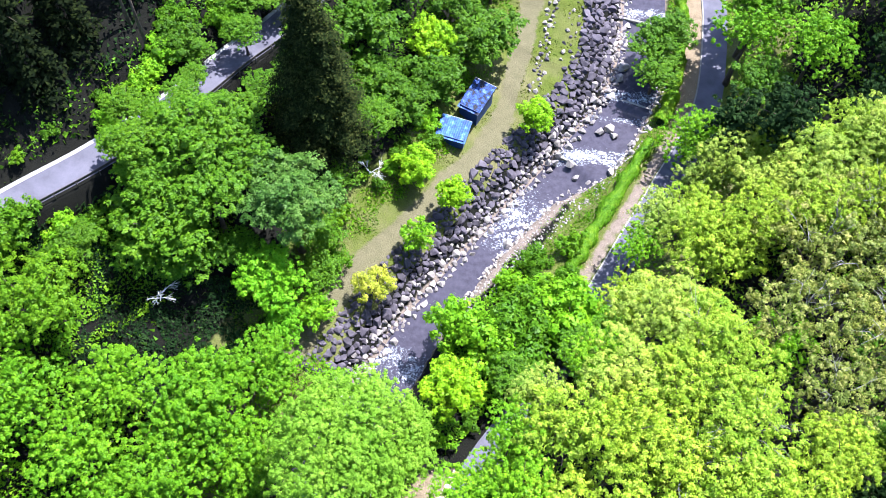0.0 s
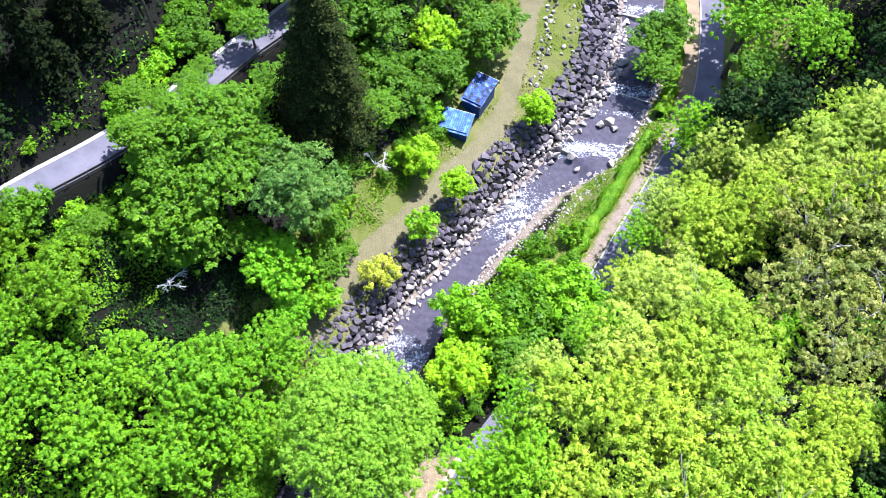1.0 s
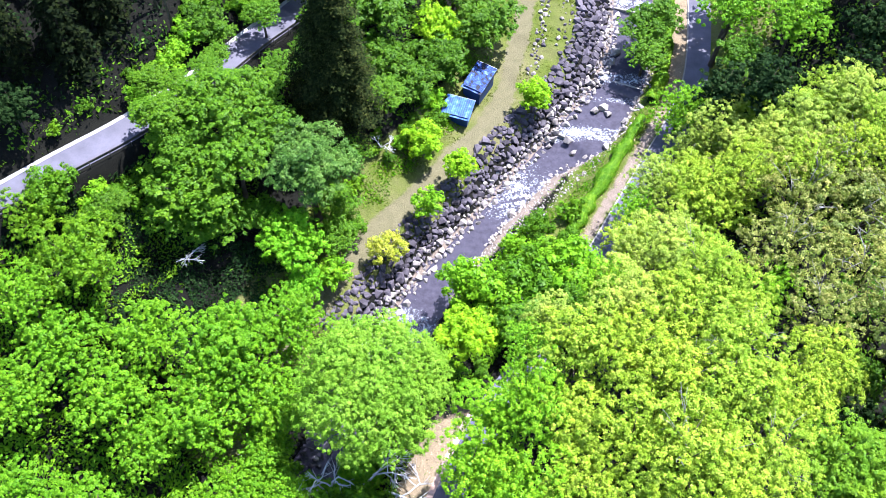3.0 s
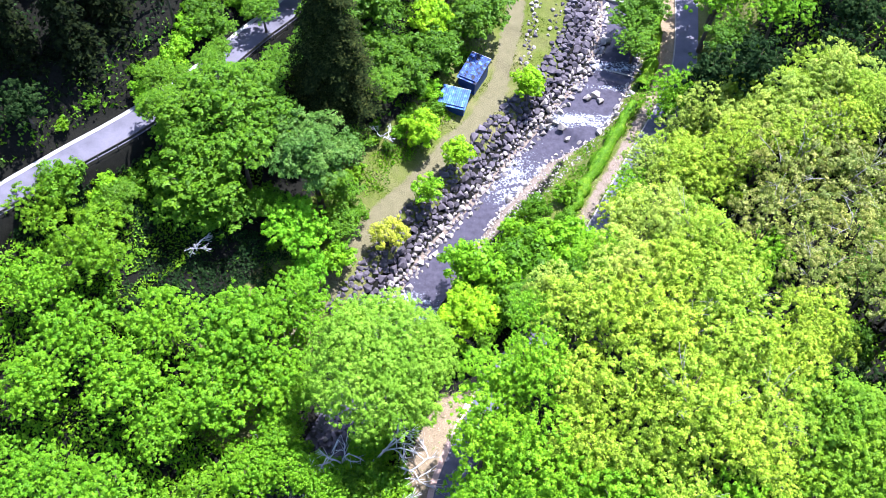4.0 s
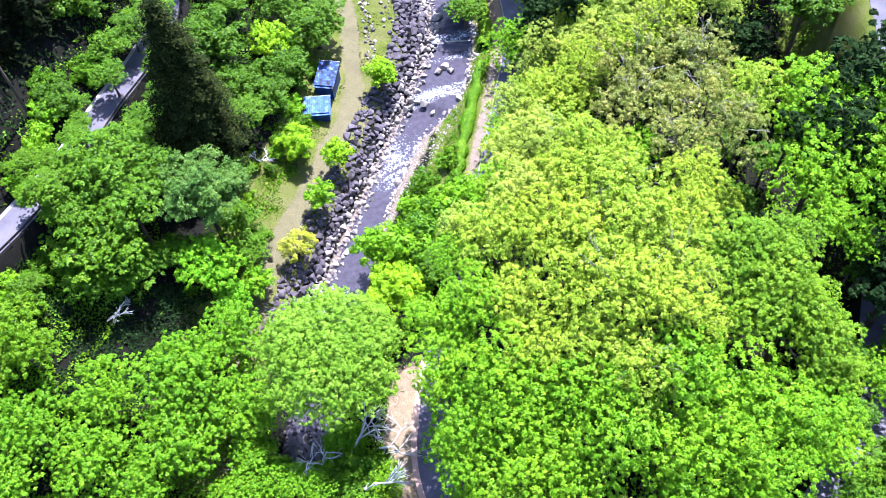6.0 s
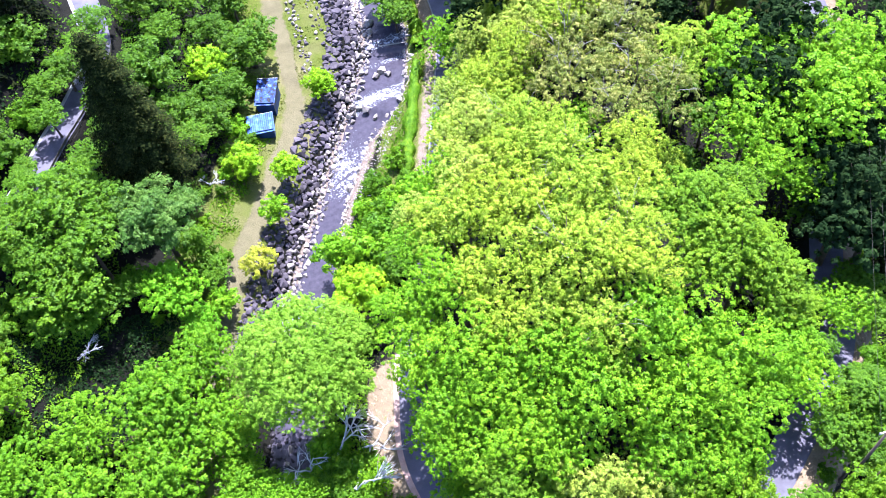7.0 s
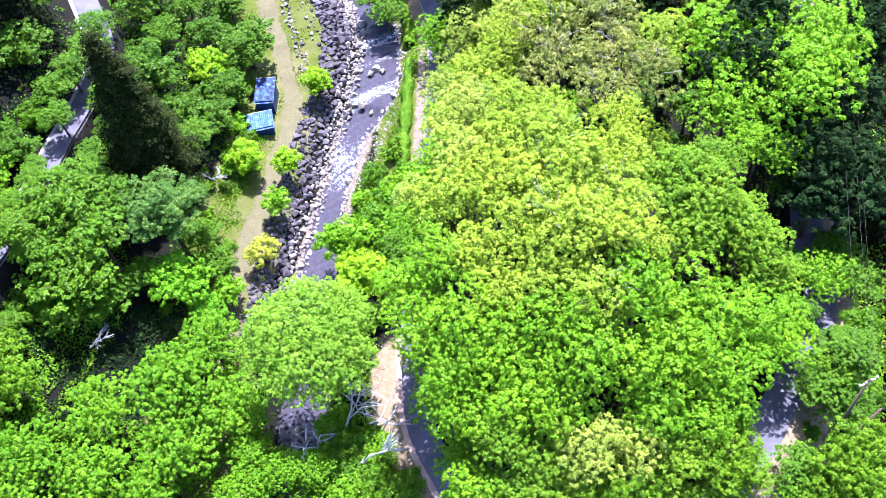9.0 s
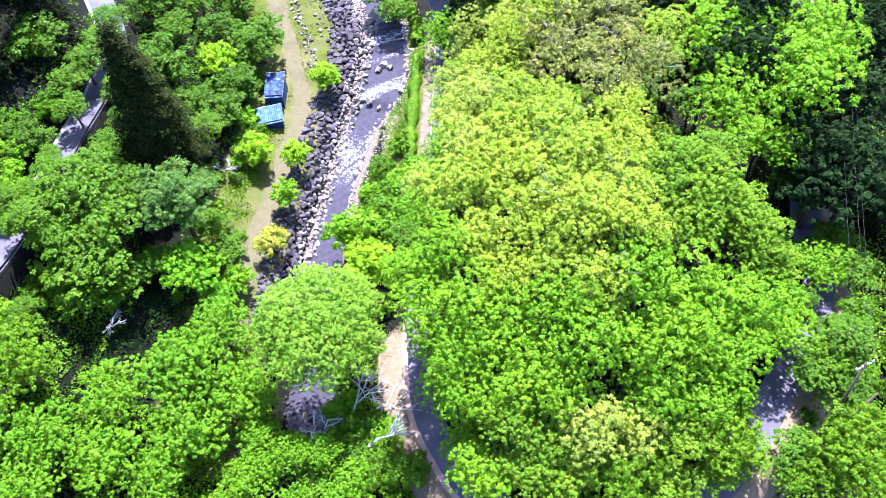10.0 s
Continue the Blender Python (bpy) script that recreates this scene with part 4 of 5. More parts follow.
def joined_stones(name, rows, kinds, parent, label, seed):
    """Many stones in one mesh: rows of place and size."""
    rng = np.random.default_rng(seed)
    verts, faces = [], []
    for x, y, z, s in rows:
        me = kinds[rng.integers(len(kinds))]
        m = pose(x, y, z, *rng.uniform(-25, 25, 2), rng.uniform(0, 360)) @ Matrix.Scale(s, 4)
        n = len(verts)
        verts += [tuple(m @ v.co) for v in me.vertices]
        faces += [tuple(i + n for i in p.vertices) for p in me.polygons]
    ob = part(name, mesh_from(name, verts, faces, kinds[0].materials[0]), parent, label)
    return tagged(ob, kind="stuff")


def bank_spots(seed, y0, y1, a0, a1, spacing, s0, s1, line=None, tries=9000):
    """Places for stones in a band along the stream, a0 to a1 left of the water's edge."""
    rng = np.random.default_rng(seed)
    line = smooth(STREAM, 20) if line is None else line
    wet = half_width if line[0, 0] == STREAM[0][0] else (lambda y: 0.0)
    line = line[(line[:, 1] > y0) & (line[:, 1] < y1)]
    k = rng.uniform(0, len(line) - 1.01, tries)
    i = k.astype(int)
    way = line[i + 1] - line[i]
    way = way / np.linalg.norm(way, axis=1)[:, None]
    p = line[i] + (line[i + 1] - line[i]) * (k - i)[:, None]
    a = rng.uniform(a0, a1, tries)
    p = p + np.stack([-way[:, 1], way[:, 0]], 1) * (a + wet(p[:, 1]))[:, None]
    size = rng.uniform(s0, s1, tries)
    got, cells = [], {}
    for (x, y), s, q in zip(p, size, a):
        cx, cy = int(x // 2), int(y // 2)
        close = [r for u in (-1, 0, 1) for v in (-1, 0, 1) for r in cells.get((cx + u, cy + v), ())]
        if all((x - r[0]) ** 2 + (y - r[1]) ** 2 > (spacing * (s + r[2]) / 2) ** 2 for r in close):
            row = (x, y, s, q)
            got.append(row)
            cells.setdefault((cx, cy), []).append(row)
    return got


bank = thing("riprap_bank", Matrix.Identity(4), "bank of dark angular riprap stones along the stream", "stone bank")
rng = np.random.default_rng(73)
spots_dark = bank_spots(74, 26, 104, 1.5, 5.0, 0.7, 0.7, 1.4)
spots_dark.sort(key=lambda r: abs(r[1] - 48))
zs = [ground_z(r[0], r[1]) for r in spots_dark]
rest = []
for (x, y, s, a), z in zip(spots_dark, zs):
    if len(bank.children) < 290:
        ob = new("stone", DARK_STONES[rng.integers(14)])
        ob.parent = bank
        ob.matrix_basis = pose(x, y, z + 0.12 * s, *rng.uniform(-28, 28, 2), rng.uniform(0, 360)) @ Matrix.Scale(s, 4)
    else:
        rest.append((x, y, z + 0.12 * s, s))
joined_stones("stone_rubble", rest, DARK_STONES, bank, "farther dark riprap stones", 75)
fill_in = bank_spots(76, 26, 104, 0.4, 5.3, 0.85, 0.4, 0.65, tries=4500)
zs = [ground_z(r[0], r[1]) for r in fill_in]
joined_stones("small_stone_fill", [(x, y, z, s) for (x, y, s, a), z in zip(fill_in, zs)], DARK_STONES, bank, "small dark stones filling the gaps", 77)

bed = thing("stream_boulders", Matrix.Identity(4), "pale boulders and cobbles at the water's edge", "boulders")
low_bed = bank_spots(83, 2, 26, -5.4, 0.6, 0.85, 0.25, 0.8, tries=1500)
joined_stones("pool_rubble", [(x, y, max(ground_z(x, y), float(water_level(y)) - 0.12) + 0.06 * s, s) for x, y, s, a in low_bed], WET_SHADE_STONES, bed, "wet pool stones with tree shade in their colour", 84)
pale = bank_spots(78, 26, 100, -0.4, 2.0, 0.78, 0.4, 1.1, tries=3200)
pale.sort(key=lambda r: abs(r[1] - 52))
for k, (x, y, s, a) in enumerate(pale):
    if k < 260:
        ob = new("boulder", LIGHT_STONES[rng.integers(10)])
        ob.parent = bed
        ob.matrix_basis = pose(x, y, max(ground_z(x, y), float(water_level(y)) - 0.1) + 0.1 * s, *rng.uniform(-20, 20, 2), rng.uniform(0, 360)) @ Matrix.Scale(s, 4)
joined_stones("cobbles", [(x, y, max(ground_z(x, y), float(water_level(y)) - 0.1) + 0.1 * s, s) for x, y, s, a in pale[260:]], LIGHT_STONES, bed, "farther pale cobbles", 79)
for x, y, s in ((1.0, 46.2, 1.3), (14.0, 60.2, 1.1), (11.2, 62.0, 1.4), (10.4, 61.4, 1.2), (12.0, 61.0, 1.2), (15.6, 62.2, 1.0), (16.8, 66.6, 1.1), (12.6, 70.6, 1.6), (12.2, 68.8, 1.3), (14.8, 71.8, 0.8),
                (11.6, 56.0, 1.3), (12.6, 57.4, 1.0), (7.0, 56.8, 1.2), (8.0, 55.4, 1.0), (9.4, 54.8, 0.9), (13.8, 58.6, 0.9), (2.4, 47.4, 0.7), (3.2, 48.0, 0.6), (-15.6, 17.6, 1.0), (-16.4, 16.4, 0.7)):
    ob = new("boulder", LIGHT_STONES[rng.integers(10)])
    ob.parent = bed
    ob.matrix_basis = pose(x, y, max(ground_z(x, y), float(water_level(y))) + 0.1 * s, *rng.uniform(-15, 15, 2), rng.uniform(0, 360)) @ Matrix.Scale(s, 4)
bar = []
bx, by = rng.uniform(-4, 20, 6000), rng.uniform(36, 72, 6000)
for x, y, d in zip(bx, by, fields(bx, by, ("stream",))[0]):
    a = d - half_width(y)
    if -0.3 < a < np.interp(y, [36, 42, 52, 57], [0.6, 3.2, 3.2, 0.9]):
        s = rng.uniform(0.15, 0.45) * (1.3 if a < 0.6 else 0.8)
        bar.append((x, y, max(ground_z(x, y), float(water_level(y)) - 0.05) + 0.05 * s, s))
joined_stones("pebble_bed", bar, LIGHT_STONES, bed, "pebbles of the gravel bar", 80)
row = bank_spots(81, 64, 86, 1.9, 3.2, 0.9, 0.35, 0.9, FOOT_L[::-1], 300) + bank_spots(82, 66, 84, 4.6, 6.0, 1.3, 0.3, 0.7, FOOT_L[::-1], 90)
edge = thing("stone_edging", Matrix.Identity(4), "loose rows of grey stones edging the grass island", "stone edging")
for x, y, s, a in row[:150]:
    ob = new("stone", LIGHT_STONES[rng.integers(10)] if rng.random() < 0.55 else DARK_STONES[rng.integers(14)])
    ob.parent = edge
    ob.matrix_basis = pose(x, y, ground_z(x, y) + 0.1 * s, *rng.uniform(-20, 20, 2), rng.uniform(0, 360)) @ Matrix.Scale(s, 4)


# ---- weirs ----
def weir(x0, y0, x1, y1, z, label):
    root = thing("weir", pose(x0, y0, z, 0, 0, math.degrees(math.atan2(y1 - y0, x1 - x0))), label, "weir")
    n = math.hypot(x1 - x0, y1 - y0)
    part("sill", (box(bmesh.new(), 0, n, -0.15, 0.15, -0.8, 0.0, 0.04), CONCRETE), root)
    part("apron", (box(bmesh.new(), 0.1, n - 0.1, -0.9, -0.15, -1.2, -0.75, 0.05), CONCRETE), root)


weir(11.5, 66.2, 16.9, 64.8, 2.22, "low concrete sill across the stream with water spilling over")
weir(12.0, 77.9, 17.2, 77.0, 3.02, "low concrete sill across the stream upstream")
weir(5.6, 57.9, 12.2, 55.0, 1.36, "broken low concrete sill under white water")


# ---- hedge, kerbs, rails, walls ----
def stretch(line, y0, y1, x1=24.5):
    return line[(line[:, 1] >= y0) & (line[:, 1] <= y1) & (line[:, 0] < x1)]


def hedge(y0, y1, label, seed):
    line = smooth([tuple(p) for p in stretch(LANE_L, y0, y1)[::-1]], 2)
    root = thing("hedge", Matrix.Identity(4), label, "hedge")
    # near-black filling: the hedge's inner shade is put into its colour
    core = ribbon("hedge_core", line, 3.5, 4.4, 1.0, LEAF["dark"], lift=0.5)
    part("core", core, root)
    rng = np.random.default_rng(seed)
    n = int(len(line) * 800)
    k = rng.uniform(0, len(line) - 1.01, n)
    i = k.astype(int)
    p = line[i] + (line[i + 1] - line[i]) * (k - i)[:, None]
    way = line[i + 1, :2] - line[i, :2]
    way /= np.linalg.norm(way, axis=1)[:, None]
    side = np.stack([way[:, 1], -way[:, 0]], 1)
    ang = rng.uniform(0, math.pi, n)
    rag = wobble(p[:, 0], p[:, 1], 1.3, seed)
    off = 3.95 + (0.66 + 0.22 * rag) * np.cos(ang) * rng.uniform(0.8, 1.15, n) + 0.1 * np.sin(k * 1.3)
    z = p[:, 2] + 0.05 + (0.72 + 0.16 * rag) * np.sin(ang) ** 0.5 * rng.uniform(0.8, 1.12, n)
    nrm = np.column_stack([side * np.cos(ang)[:, None], np.sin(ang)])
    part("leaves", leaves_mesh("leaves", np.column_stack([p[:, :2] + side * off[:, None], z]), nrm, rng.uniform(0.1, 0.22, n), LEAF["hedge"], rng, 0.8), root)


hedge(37.5, 58.6, "clipped bright green hedge between the stream bank and the lane", 90)
hedge(60.6, 88, "clipped green hedge farther along the lane", 91)
tagged(new("kerb_1", ribbon("kerb_1", stretch(LANE_L, 36, 100), -LANE_W / 2 + 0.0, -LANE_W / 2 + 0.16, 0.3, CONCRETE, lift=0.07)), "pale concrete kerb of the lane", "kerb", kind="structure")
tagged(new("kerb_2", ribbon("kerb_2", stretch(LANE_L, -8, 21, 6), -LANE_W / 2 - 0.4, -LANE_W / 2 + 0.16, 0.3, PINK, lift=0.05)), "pinkish worn concrete edge of the lane", "kerb", kind="structure")
tagged(new("gutter", ribbon("gutter", stretch(ROAD_L, 5, 100), -ROAD_W / 2 - 0.3, -ROAD_W / 2 + 0.12, 0.3, PALE, z=ROAD_Z, lift=0.03)), "bright concrete gutter along the uphill road edge", "gutter", kind="structure")
tagged(new("retaining_wall", ribbon("retaining_wall", stretch(ROAD_L, 26, 66), ROAD_W / 2 + 0.02, ROAD_W / 2 + 0.5, 4.2, SHADE_CONCRETE, z=ROAD_Z, lift=-0.1)), "concrete retaining wall under the road, darkened for shade", "wall", kind="structure")


def guard_rail(y0, y1):
    line = smooth([tuple(p) for p in stretch(ROAD_L, y0, y1)], 2)
    root = thing("guard_rail", Matrix.Identity(4), "dark weathered steel guard rail with posts on the road's edge", "guard rail")
    part("rail", ribbon("rail", line, ROAD_W / 2 + 0.28, ROAD_W / 2 + 0.34, 0.32, RUST, z=ROAD_Z, lift=0.85), root)
    far = 0.0
    for a, b in zip(line, line[1:]):
        far += float(np.hypot(*(b - a)))
        if far > 2.0:
            far = 0.0
            w = (b - a) / np.hypot(*(b - a))
            x, y = a + np.array([w[1], -w[0]]) * (ROAD_W / 2 + 0.42)
            part("post", tubes_mesh("post", [tube([(x, y, ROAD_Z - 0.2), (x, y, ROAD_Z + 0.8)], [0.06, 0.06], 8)], RUST), root)


guard_rail(20, 70)


# ---- the huts ----
def hut(x, y, z, turn, wx, wy, h, fall, label, wall_mat, roof_mat):
    root = thing("shed", pose(x, y, z, 0, 0, turn), label, "shed")
    hx, hy = wx / 2, wy / 2
    for x0, x1, y0, y1 in ((-hx, hx, -hy, -hy + 0.06), (-hx, hx, hy - 0.06, hy), (-hx, -hx + 0.06, -hy + 0.06, hy - 0.06), (hx - 0.06, hx, -hy + 0.06, hy - 0.06)):
        part("wall", (box(bmesh.new(), x0, x1, y0, y1, -0.4, h - 0.02), wall_mat), root)
    bm = bmesh.new()
    n = 28
    rows = []
    for i in range(n + 1):
        u = -hx - 0.2 + (wx + 0.4) * i / n
        rip = 0.025 * (i % 2)
        rows.append([bm.verts.new((u, v, h + rip + k - fall * (0.5 - (v + hy) / wy))) for v, k in ((-hy - 0.25, 0.03), (hy + 0.25, 0.03), (hy + 0.25, 0.0), (-hy - 0.25, 0.0))])
    for a, b in zip(rows, rows[1:]):
        for k in range(4):
            bm.faces.new((a[k], b[k], b[(k + 1) % 4], a[(k + 1) % 4]))
    part("roof", (bm, roof_mat), root)
    part("fascia", (box(bmesh.new(), -hx - 0.2, hx + 0.2, hy + 0.25, hy + 0.3, h + fall * 0.5 - 0.12, h + fall * 0.5 + 0.08), PALE), root)


hut(-6.1, 57.2, ground_z(-6.1, 57.2), -12, 3.0, 2.3, 1.2, 0.4, "small shed with a sun-bleached blue sheet roof", BLUE_WALL, BLUE_ROOF)
hut(-4.0, 61.3, ground_z(-4.0, 61.3), -24, 2.2, 3.6, 2.1, 0.5, "taller shed with dark blue walls and leaf-strewn blue roof", BLUE_WALL, WORN_ROOF)


# ---- poles and wires ----
def pole(x, y, z, h, label, arms=True):
    root = thing("utility_pole", pose(x, y, z), label, "utility pole")
    part("shaft", tubes_mesh("shaft", [tube([(0, 0, -0.5), (0, 0, h)], [0.17, 0.1], 10)], BARK), root)
    if arms:
        arm = part("crossarm", (box(bmesh.new(), -0.9, 0.9, -0.05, 0.05, h - 0.5, h - 0.38, 0.01), STEEL), root)
        for u in (-0.8, -0.25, 0.3, 0.8):
            part("insulator", tubes_mesh("insulator", [tube([(u, 0, h - 0.38), (u, 0, h - 0.28), (u, 0, h - 0.12)], [0.05, 0.11, 0.06], 8)], WHITE), arm)
    return root


gz = ground_z(27.2, -10.3)
pole(27.2, -10.3, gz, 23.5 - gz, "dark timber utility pole with white insulators beside the lane")
pole(-36.1, 54.5, ground_z(-36.1, 54.5), 11.5, "weathered utility pole on the uphill road edge")
pole(-37.8, 55.8, ground_z(-37.8, 55.8), 8.5, "bare prop pole beside the utility pole", False)
WIRE_X, WIRE_Y = 45.7, 16.4
gz = ground_z(WIRE_X, WIRE_Y)
pole(WIRE_X, WIRE_Y, gz, 24.1 - gz, "dark timber utility pole among dark evergreens")
for u in (-0.8, 0.3, 0.8):
    a, b = np.array([27.2 + u, -10.3, 23.4]), np.array([WIRE_X + u, WIRE_Y, 24.0])
    line = [a + (b - a) * t - np.array([0, 0, 1.6 * t * (1 - t)]) for t in np.linspace(0, 1, 14)]
    tagged(new("power_line", tubes_mesh("power_line", [tube(line, [0.009] * 14, 4)], RUST)), "thin sagging power line strung from the pole", "power line")
log = thing("fallen_pole", Matrix.Identity(4), "old leaning timber pole among the bushes", "pole")
part("shaft", tubes_mesh("shaft", [tube([(24.6, -11.4, ground_z(24.6, -11.4) - 0.1), (29.2, -11.4, 18.5)], [0.15, 0.1], 8)], BARK), log)


# ---- dead wood ----
def dead_wood(x, y, z, size, label, seed, name="dead_tree", spread=0.9):
    rng = np.random.default_rng(seed)
    root = thing(name, pose(x, y, z), label, "dead tree")

    def grow(p, way, length, r, depth, parent):
        q = p + way * length
        mid = (p + q) / 2 + rng.normal(0, 0.08, 3) * length
        ob = part("trunk" if depth == 0 else "branch", tubes_mesh("branch", [tube([p, mid, q], [r, r * 0.8, r * 0.6], 5)], DEAD), parent)
        twigs = []
        for _ in range(3 if depth < 2 else 0):
            w = way + rng.normal(0, spread, 3) * np.array([1.25, 1.25, 0.7])
            grow(q - way * length * rng.uniform(0, 0.45), w / np.linalg.norm(w), length * rng.uniform(0.5, 0.8), r * 0.6, depth + 1, root)
        if depth == 2:
            for _ in range(7):
                w = way + rng.normal(0, 0.8, 3)
                w /= np.linalg.norm(w)
                twigs.append(tube([q - way * length * rng.uniform(0, 0.7), q + w * length * 0.5], [r * 0.45, 0.012], 4))
            me = tubes_mesh("branch", [([tuple(v.co) for v in ob.data.vertices], [tuple(f.vertices) for f in ob.data.polygons])] + twigs, DEAD)
            ob.data = me

    grow(np.zeros(3), np.array([0.62 * math.cos(seed), 0.62 * math.sin(seed), 0.75]), size * 0.45, 0.019 * size, 0, root)


for k, (x, y, size) in enumerate(((-9.1, 12.6, 8.0), (-11.5, 13.0, 8.4), (-14.0, 10.4, 8.6), (-17.6, 12.4, 8.0), (-19.7, 9.8, 8.4), (-17.6, 7.8, 8.0), (-11.9, 9.8, 8.4), (-15.8, 11.4, 8.2))):
    dead_wood(x, y, ground_z(x, y), size, "bleached leafless tree leaning over the pool", 100 + k, spread=0.75)
dead_wood(0.4, 34.6, ground_z(0.4, 34.6), 4.4, "grey leafless shrub on the stream bank", 110, spread=0.6)
dead_wood(2.2, 33.4, ground_z(2.2, 33.4), 4.0, "grey leafless shrub on the stream bank", 111, spread=0.6)
dead_wood(-31.6, 33.5, ground_z(-31.6, 33.5), 4.6, "bleached dead snag among the green trees", 112)
dead_wood(-14.8, 50.0, ground_z(-14.8, 50.0), 3.5, "small bleached snag at the wood's edge", 113)
dead_wood(25.2, -12.6, ground_z(25.2, -12.6), 5.0, "bare grey sapling beside the lane", 114, spread=0.5)
dead_wood(5.1, -6.5, ground_z(5.1, -6.5) + 0.0, 6.0, "bare grey sapling below the knoll", 115, spread=0.5)


# ---- grass, litter ----
def blades(name, label, leaf, n, seed, x0, x1, y0, y1, keep, s0, s1, lean=0.35):
    rng = np.random.default_rng(seed)
    x, y = rng.uniform(x0, x1, n), rng.uniform(y0, y1, n)
    z, grass, dirt, shingle, litter, d, e, g, f = fields(x, y, LAYERS)
    ok = keep(x, y, d, f, g, e, grass, dirt, shingle, litter) & (np.abs(g) > LANE_W / 2 + 0.2) & (np.abs(e) > ROAD_W / 2 + 0.5)
    p = np.column_stack([x, y, z])[ok]
    s = rng.uniform(s0, s1, len(p)) * (0.7 + 0.5 * wobble(p[:, 0], p[:, 1], 0.9, 4))
    p[:, 2] += s * 0.25
    way = rng.normal(0, 1, (len(p), 3)) * np.array([1, 1, lean])
    tagged(new(name, leaves_mesh(name, p, way, np.maximum(s, 0.05), LEAF[leaf], rng, 0.6, 0.25)), label, "grass", kind="stuff")


blades("grass", "short sunlit grass of the terrace and banks", "grass", 76000, 120, -26, 26, 22, 96, lambda x, y, d, f, g, e, gr, di, sh, li: (gr > 0.3) & (di < 0.5) & (sh < 0.4) & (np.abs(f) < 8), 0.08, 0.3)
blades("bank_grass", "tall lush grass on the bank by the hedge", "grove", 60000, 121, -2, 24, 34, 92, lambda x, y, d, f, g, e, gr, di, sh, li: (d > half_width(y) + 0.6) & (g < -3.0) & (sh < 0.5), 0.15, 0.42)
blades("verge_grass", "tall grass along the wood's edge", "grove", 64000, 122, -28, 4, 26, 90, lambda x, y, d, f, g, e, gr, di, sh, li: (f < -2.3 + 0.8 * wobble(x, y, 0.8)) & (f > -8) & (wobble(x, y, 0.45, 1) > -0.5), 0.2, 0.5)
blades("undergrowth", "ferns and tall weeds on the wooded slopes", "oak", 26000, 123, -48, 48, -16, 75, lambda x, y, d, f, g, e, gr, di, sh, li: (np.abs(d) > 6) & (gr < 0.2) & (li < 0.3) & (wobble(x, y, 0.35, 2) > -0.2), 0.25, 0.7)
blades("verge_weeds", "tufts of grass and weeds on the lane's verge", "olive", 26000, 125, -10, 26, -8, 92, lambda x, y, d, f, g, e, gr, di, sh, li: (g < -1.9) & (g > -4.2) & (wobble(x, y, 1.4, 6) > 0.0), 0.1, 0.32)
blades("verge_litter", "dry leaves along the hedge and kerb", "litter", 14000, 126, 4, 26, 34, 92, lambda x, y, d, f, g, e, gr, di, sh, li: (g < -1.7) & (g > -3.4), 0.1, 0.24, 2.0)
blades("leaf_litter", "dry fallen leaves on the verge", "litter", 26000, 124, -10, 40, -18, 22, lambda x, y, d, f, g, e, gr, di, sh, li: li > 0.25, 0.1, 0.26, 2.0)


def thicket(name, label, leaf, n, seed, x0, x1, y0, y1, keep, low, high, s0, s1):
    """Dense waist-high growth in rounded clumps, one sheet of leaves over the ground."""
    rng = np.random.default_rng(seed)
    x, y = rng.uniform(x0, x1, n), rng.uniform(y0, y1, n)
    z, d, e, g, f = fields(x, y, ("z",) + LAYERS[5:])
    bump_1, bump_2 = wobble(x, y, 1.1, seed), wobble(x, y, 2.6, seed + 1)
    ok = keep(x, y, d, e, g, f) & (np.abs(g) > 2.4) & (np.abs(e) > 2.6) & (np.abs(d) > 3.0) & (bump_1 > -0.75)
    h = low + (high - low) * np.clip(0.5 + 0.5 * bump_1, 0, 1) * (0.75 + 0.25 * bump_2)
    p = np.column_stack([x, y, z + h * rng.uniform(0.75, 1.05, n) ** 2])[ok]
    way = np.column_stack([-np.cos(x * 1.1), np.sin(y * 1.4), np.full(n, 1.2)])[ok]
    tagged(new(name, leaves_mesh(name, p, way, rng.uniform(s0, s1, len(p)), LEAF[leaf], rng, 0.75, 0.1, 0.6)), label, "undergrowth", kind="stuff")


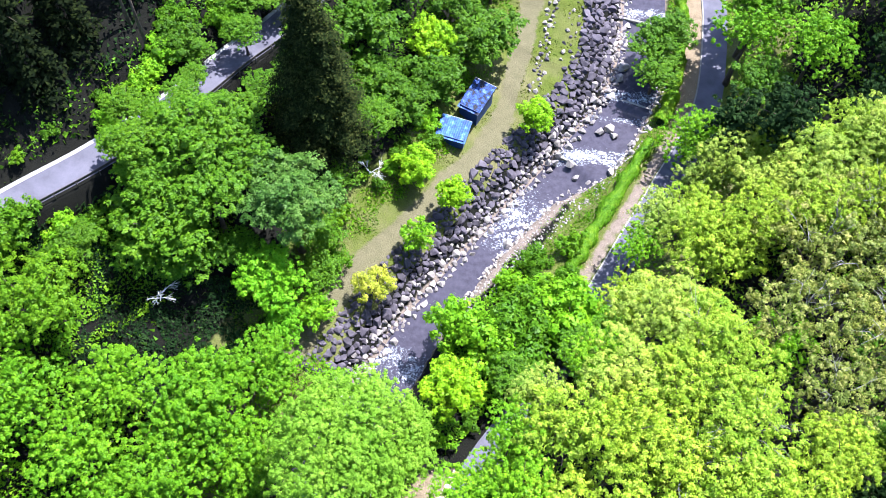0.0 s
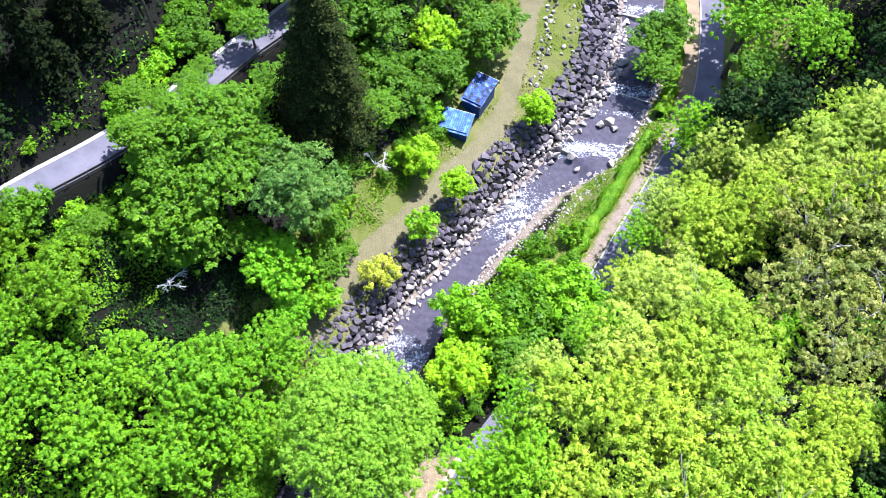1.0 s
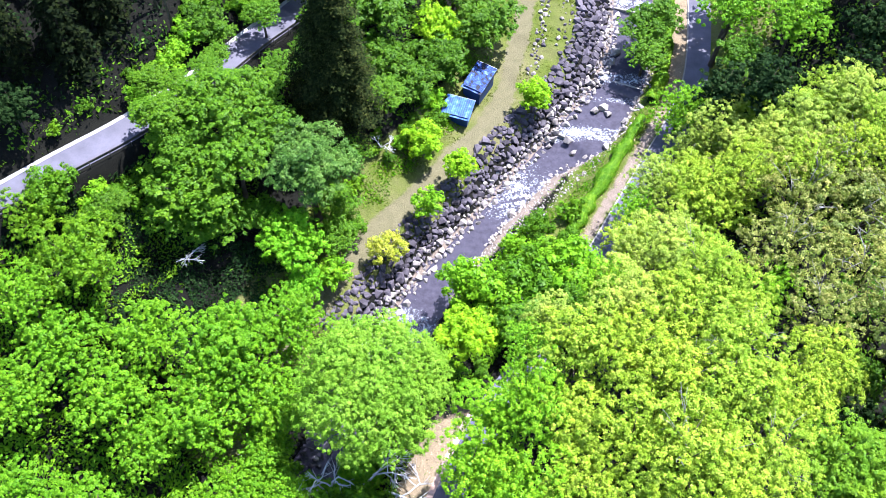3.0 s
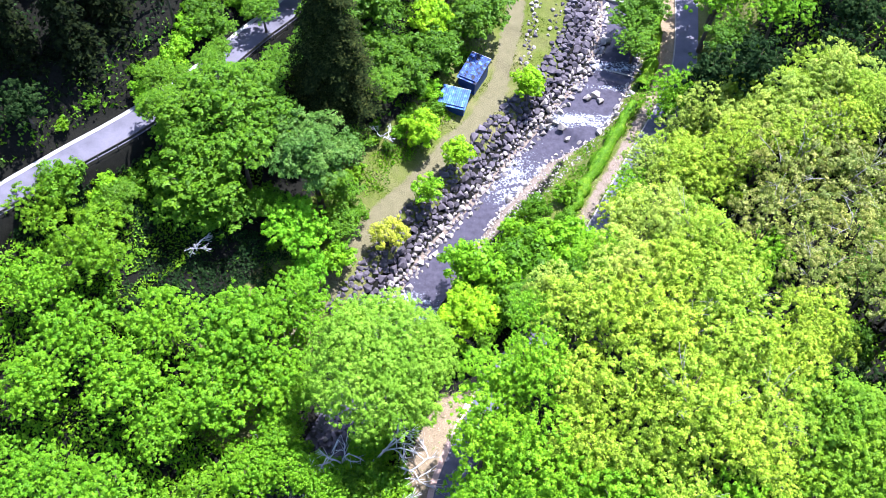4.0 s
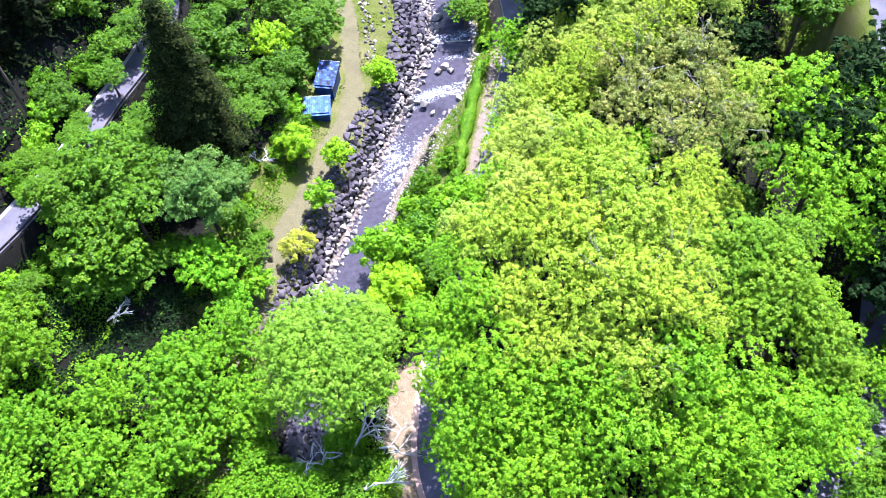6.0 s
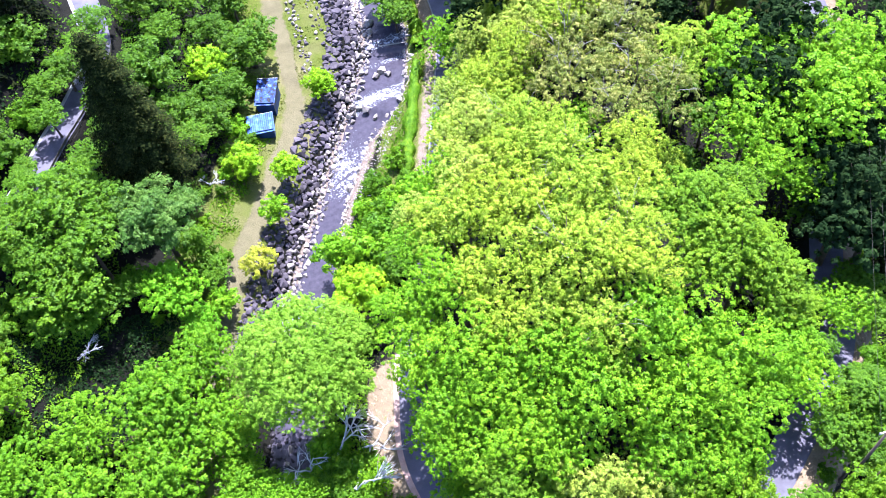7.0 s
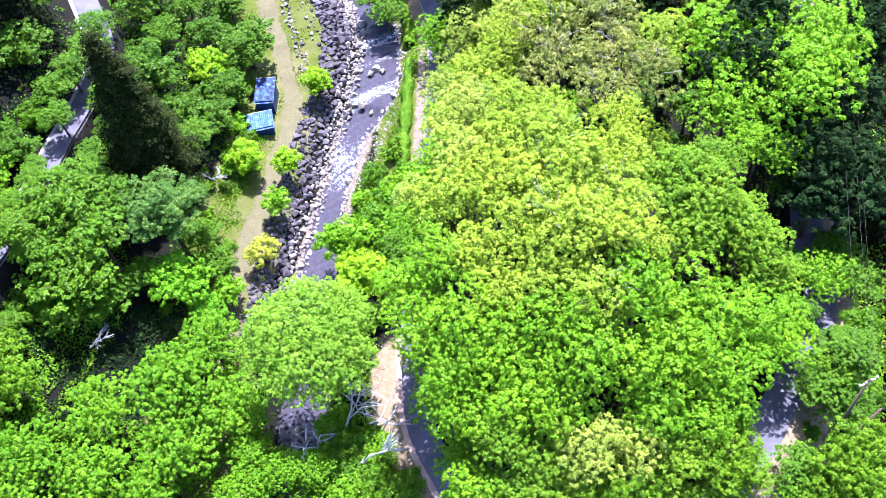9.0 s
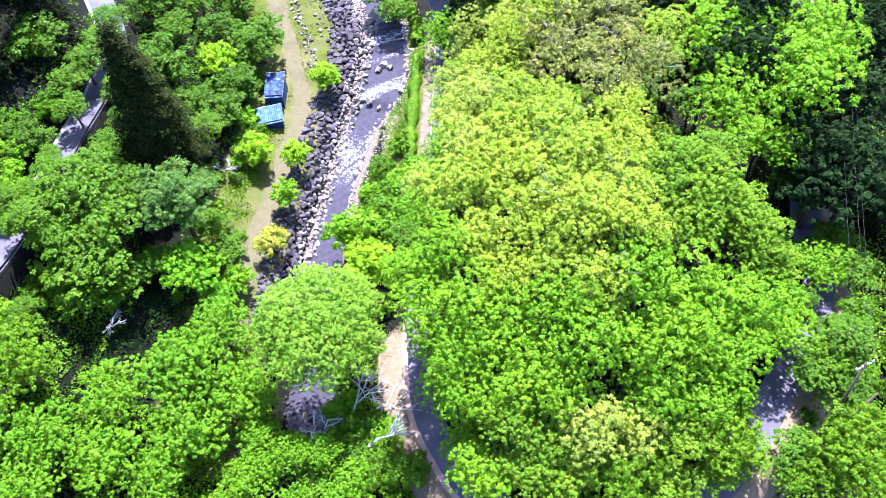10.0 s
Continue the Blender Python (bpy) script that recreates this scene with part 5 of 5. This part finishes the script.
thicket("thicket", "dense bright undergrowth below the trees of the lower slope", "grove", 70000, 130, -60, -14, -14, 30, lambda x, y, d, e, g, f: (d < -4) & (e > 4) & ~hollow(x, y), 0.5, 3.0, 0.2, 0.42)
thicket("thicket", "rough scrub on the slope under the road", "olive", 26000, 131, -50, -26, 24, 62, lambda x, y, d, e, g, f: (e > 2.8) & (e < 13), 0.2, 1.2, 0.18, 0.36)
thicket("thicket", "leafy scrub on the bank beside the lane", "bright", 26000, 132, -6, 12, 22, 41, lambda x, y, d, e, g, f: (d > 3.5) & (g < -2.6), 0.5, 2.6, 0.16, 0.32)
thicket("thicket", "shaded growth on the flanks of the knoll", "fine", 18000, 133, 0, 46, -18, 50, lambda x, y, d, e, g, f: g > 2.6, 0.5, 2.4, 0.22, 0.45)
thicket("thicket", "scrub between the lane and the stream", "olive", 20000, 134, -16, 0, -8, 22, lambda x, y, d, e, g, f: (d > 3.6) & (g < -4.6), 0.4, 1.8, 0.16, 0.34)
thicket("thicket", "green growth along the uphill road edge", "maple", 18000, 135, -60, -18, 24, 80, lambda x, y, d, e, g, f: (e < -2.6) & (e > -6), 0.3, 1.8, 0.2, 0.4)
# near-black leaves paint the shade of the dell
thicket("thicket", "dark leaf sheet standing in for shade in the dell", "dark", 12000, 142, -38, -21, 23, 37, lambda x, y, d, e, g, f: hollow(x, y), 0.1, 0.9, 0.16, 0.36)
thicket("thicket", "green growth crowding the rail of the road", "maple", 12000, 143, -40, -18, 46, 84, lambda x, y, d, e, g, f: (e > 2.7) & (e < 6), 0.4, 2.0, 0.16, 0.34)
# canopy shade over the forest floor, put into the leaf colour
thicket("thicket", "forest floor growth darkened for canopy shade on the steep slope", "dark", 26000, 136, -80, -18, 20, 110, lambda x, y, d, e, g, f: (e < -5) & (e > -40), 0.2, 1.4, 0.25, 0.55)
thicket("thicket", "wild growth beyond the bend of the lane", "olive", 26000, 137, 20, 60, -30, 24, lambda x, y, d, e, g, f: g < -2.6, 0.4, 2.4, 0.2, 0.42)
thicket("thicket", "understorey of the valley wood", "oak", 30000, 138, -24, 0, 56, 104, lambda x, y, d, e, g, f: (d < -9) & (e > 2.5) & (np.abs(f) > 5) & ~((x > -9.5) & (y < 66)), 0.6, 3.2, 0.22, 0.45)
thicket("thicket", "understorey of the far right slope", "fine", 26000, 139, 24, 70, 44, 110, lambda x, y, d, e, g, f: (g > 2.6), 0.5, 3.0, 0.25, 0.5)
# dark leaves in place of the tree and wall shadow here
thicket("thicket", "dark leaf sheet standing in for shade below the retaining wall", "dark", 16000, 140, -50, -36, 30, 44, lambda x, y, d, e, g, f: (e > 2.4) & (e < 6.8), 0.1, 0.9, 0.2, 0.4)
thicket("thicket", "dark undergrowth of the slope beyond the lane's bend", "oak", 30000, 141, 40, 74, -24, 84, lambda x, y, d, e, g, f: (g < -2.8) | (x > 55), 0.3, 2.2, 0.2, 0.4)
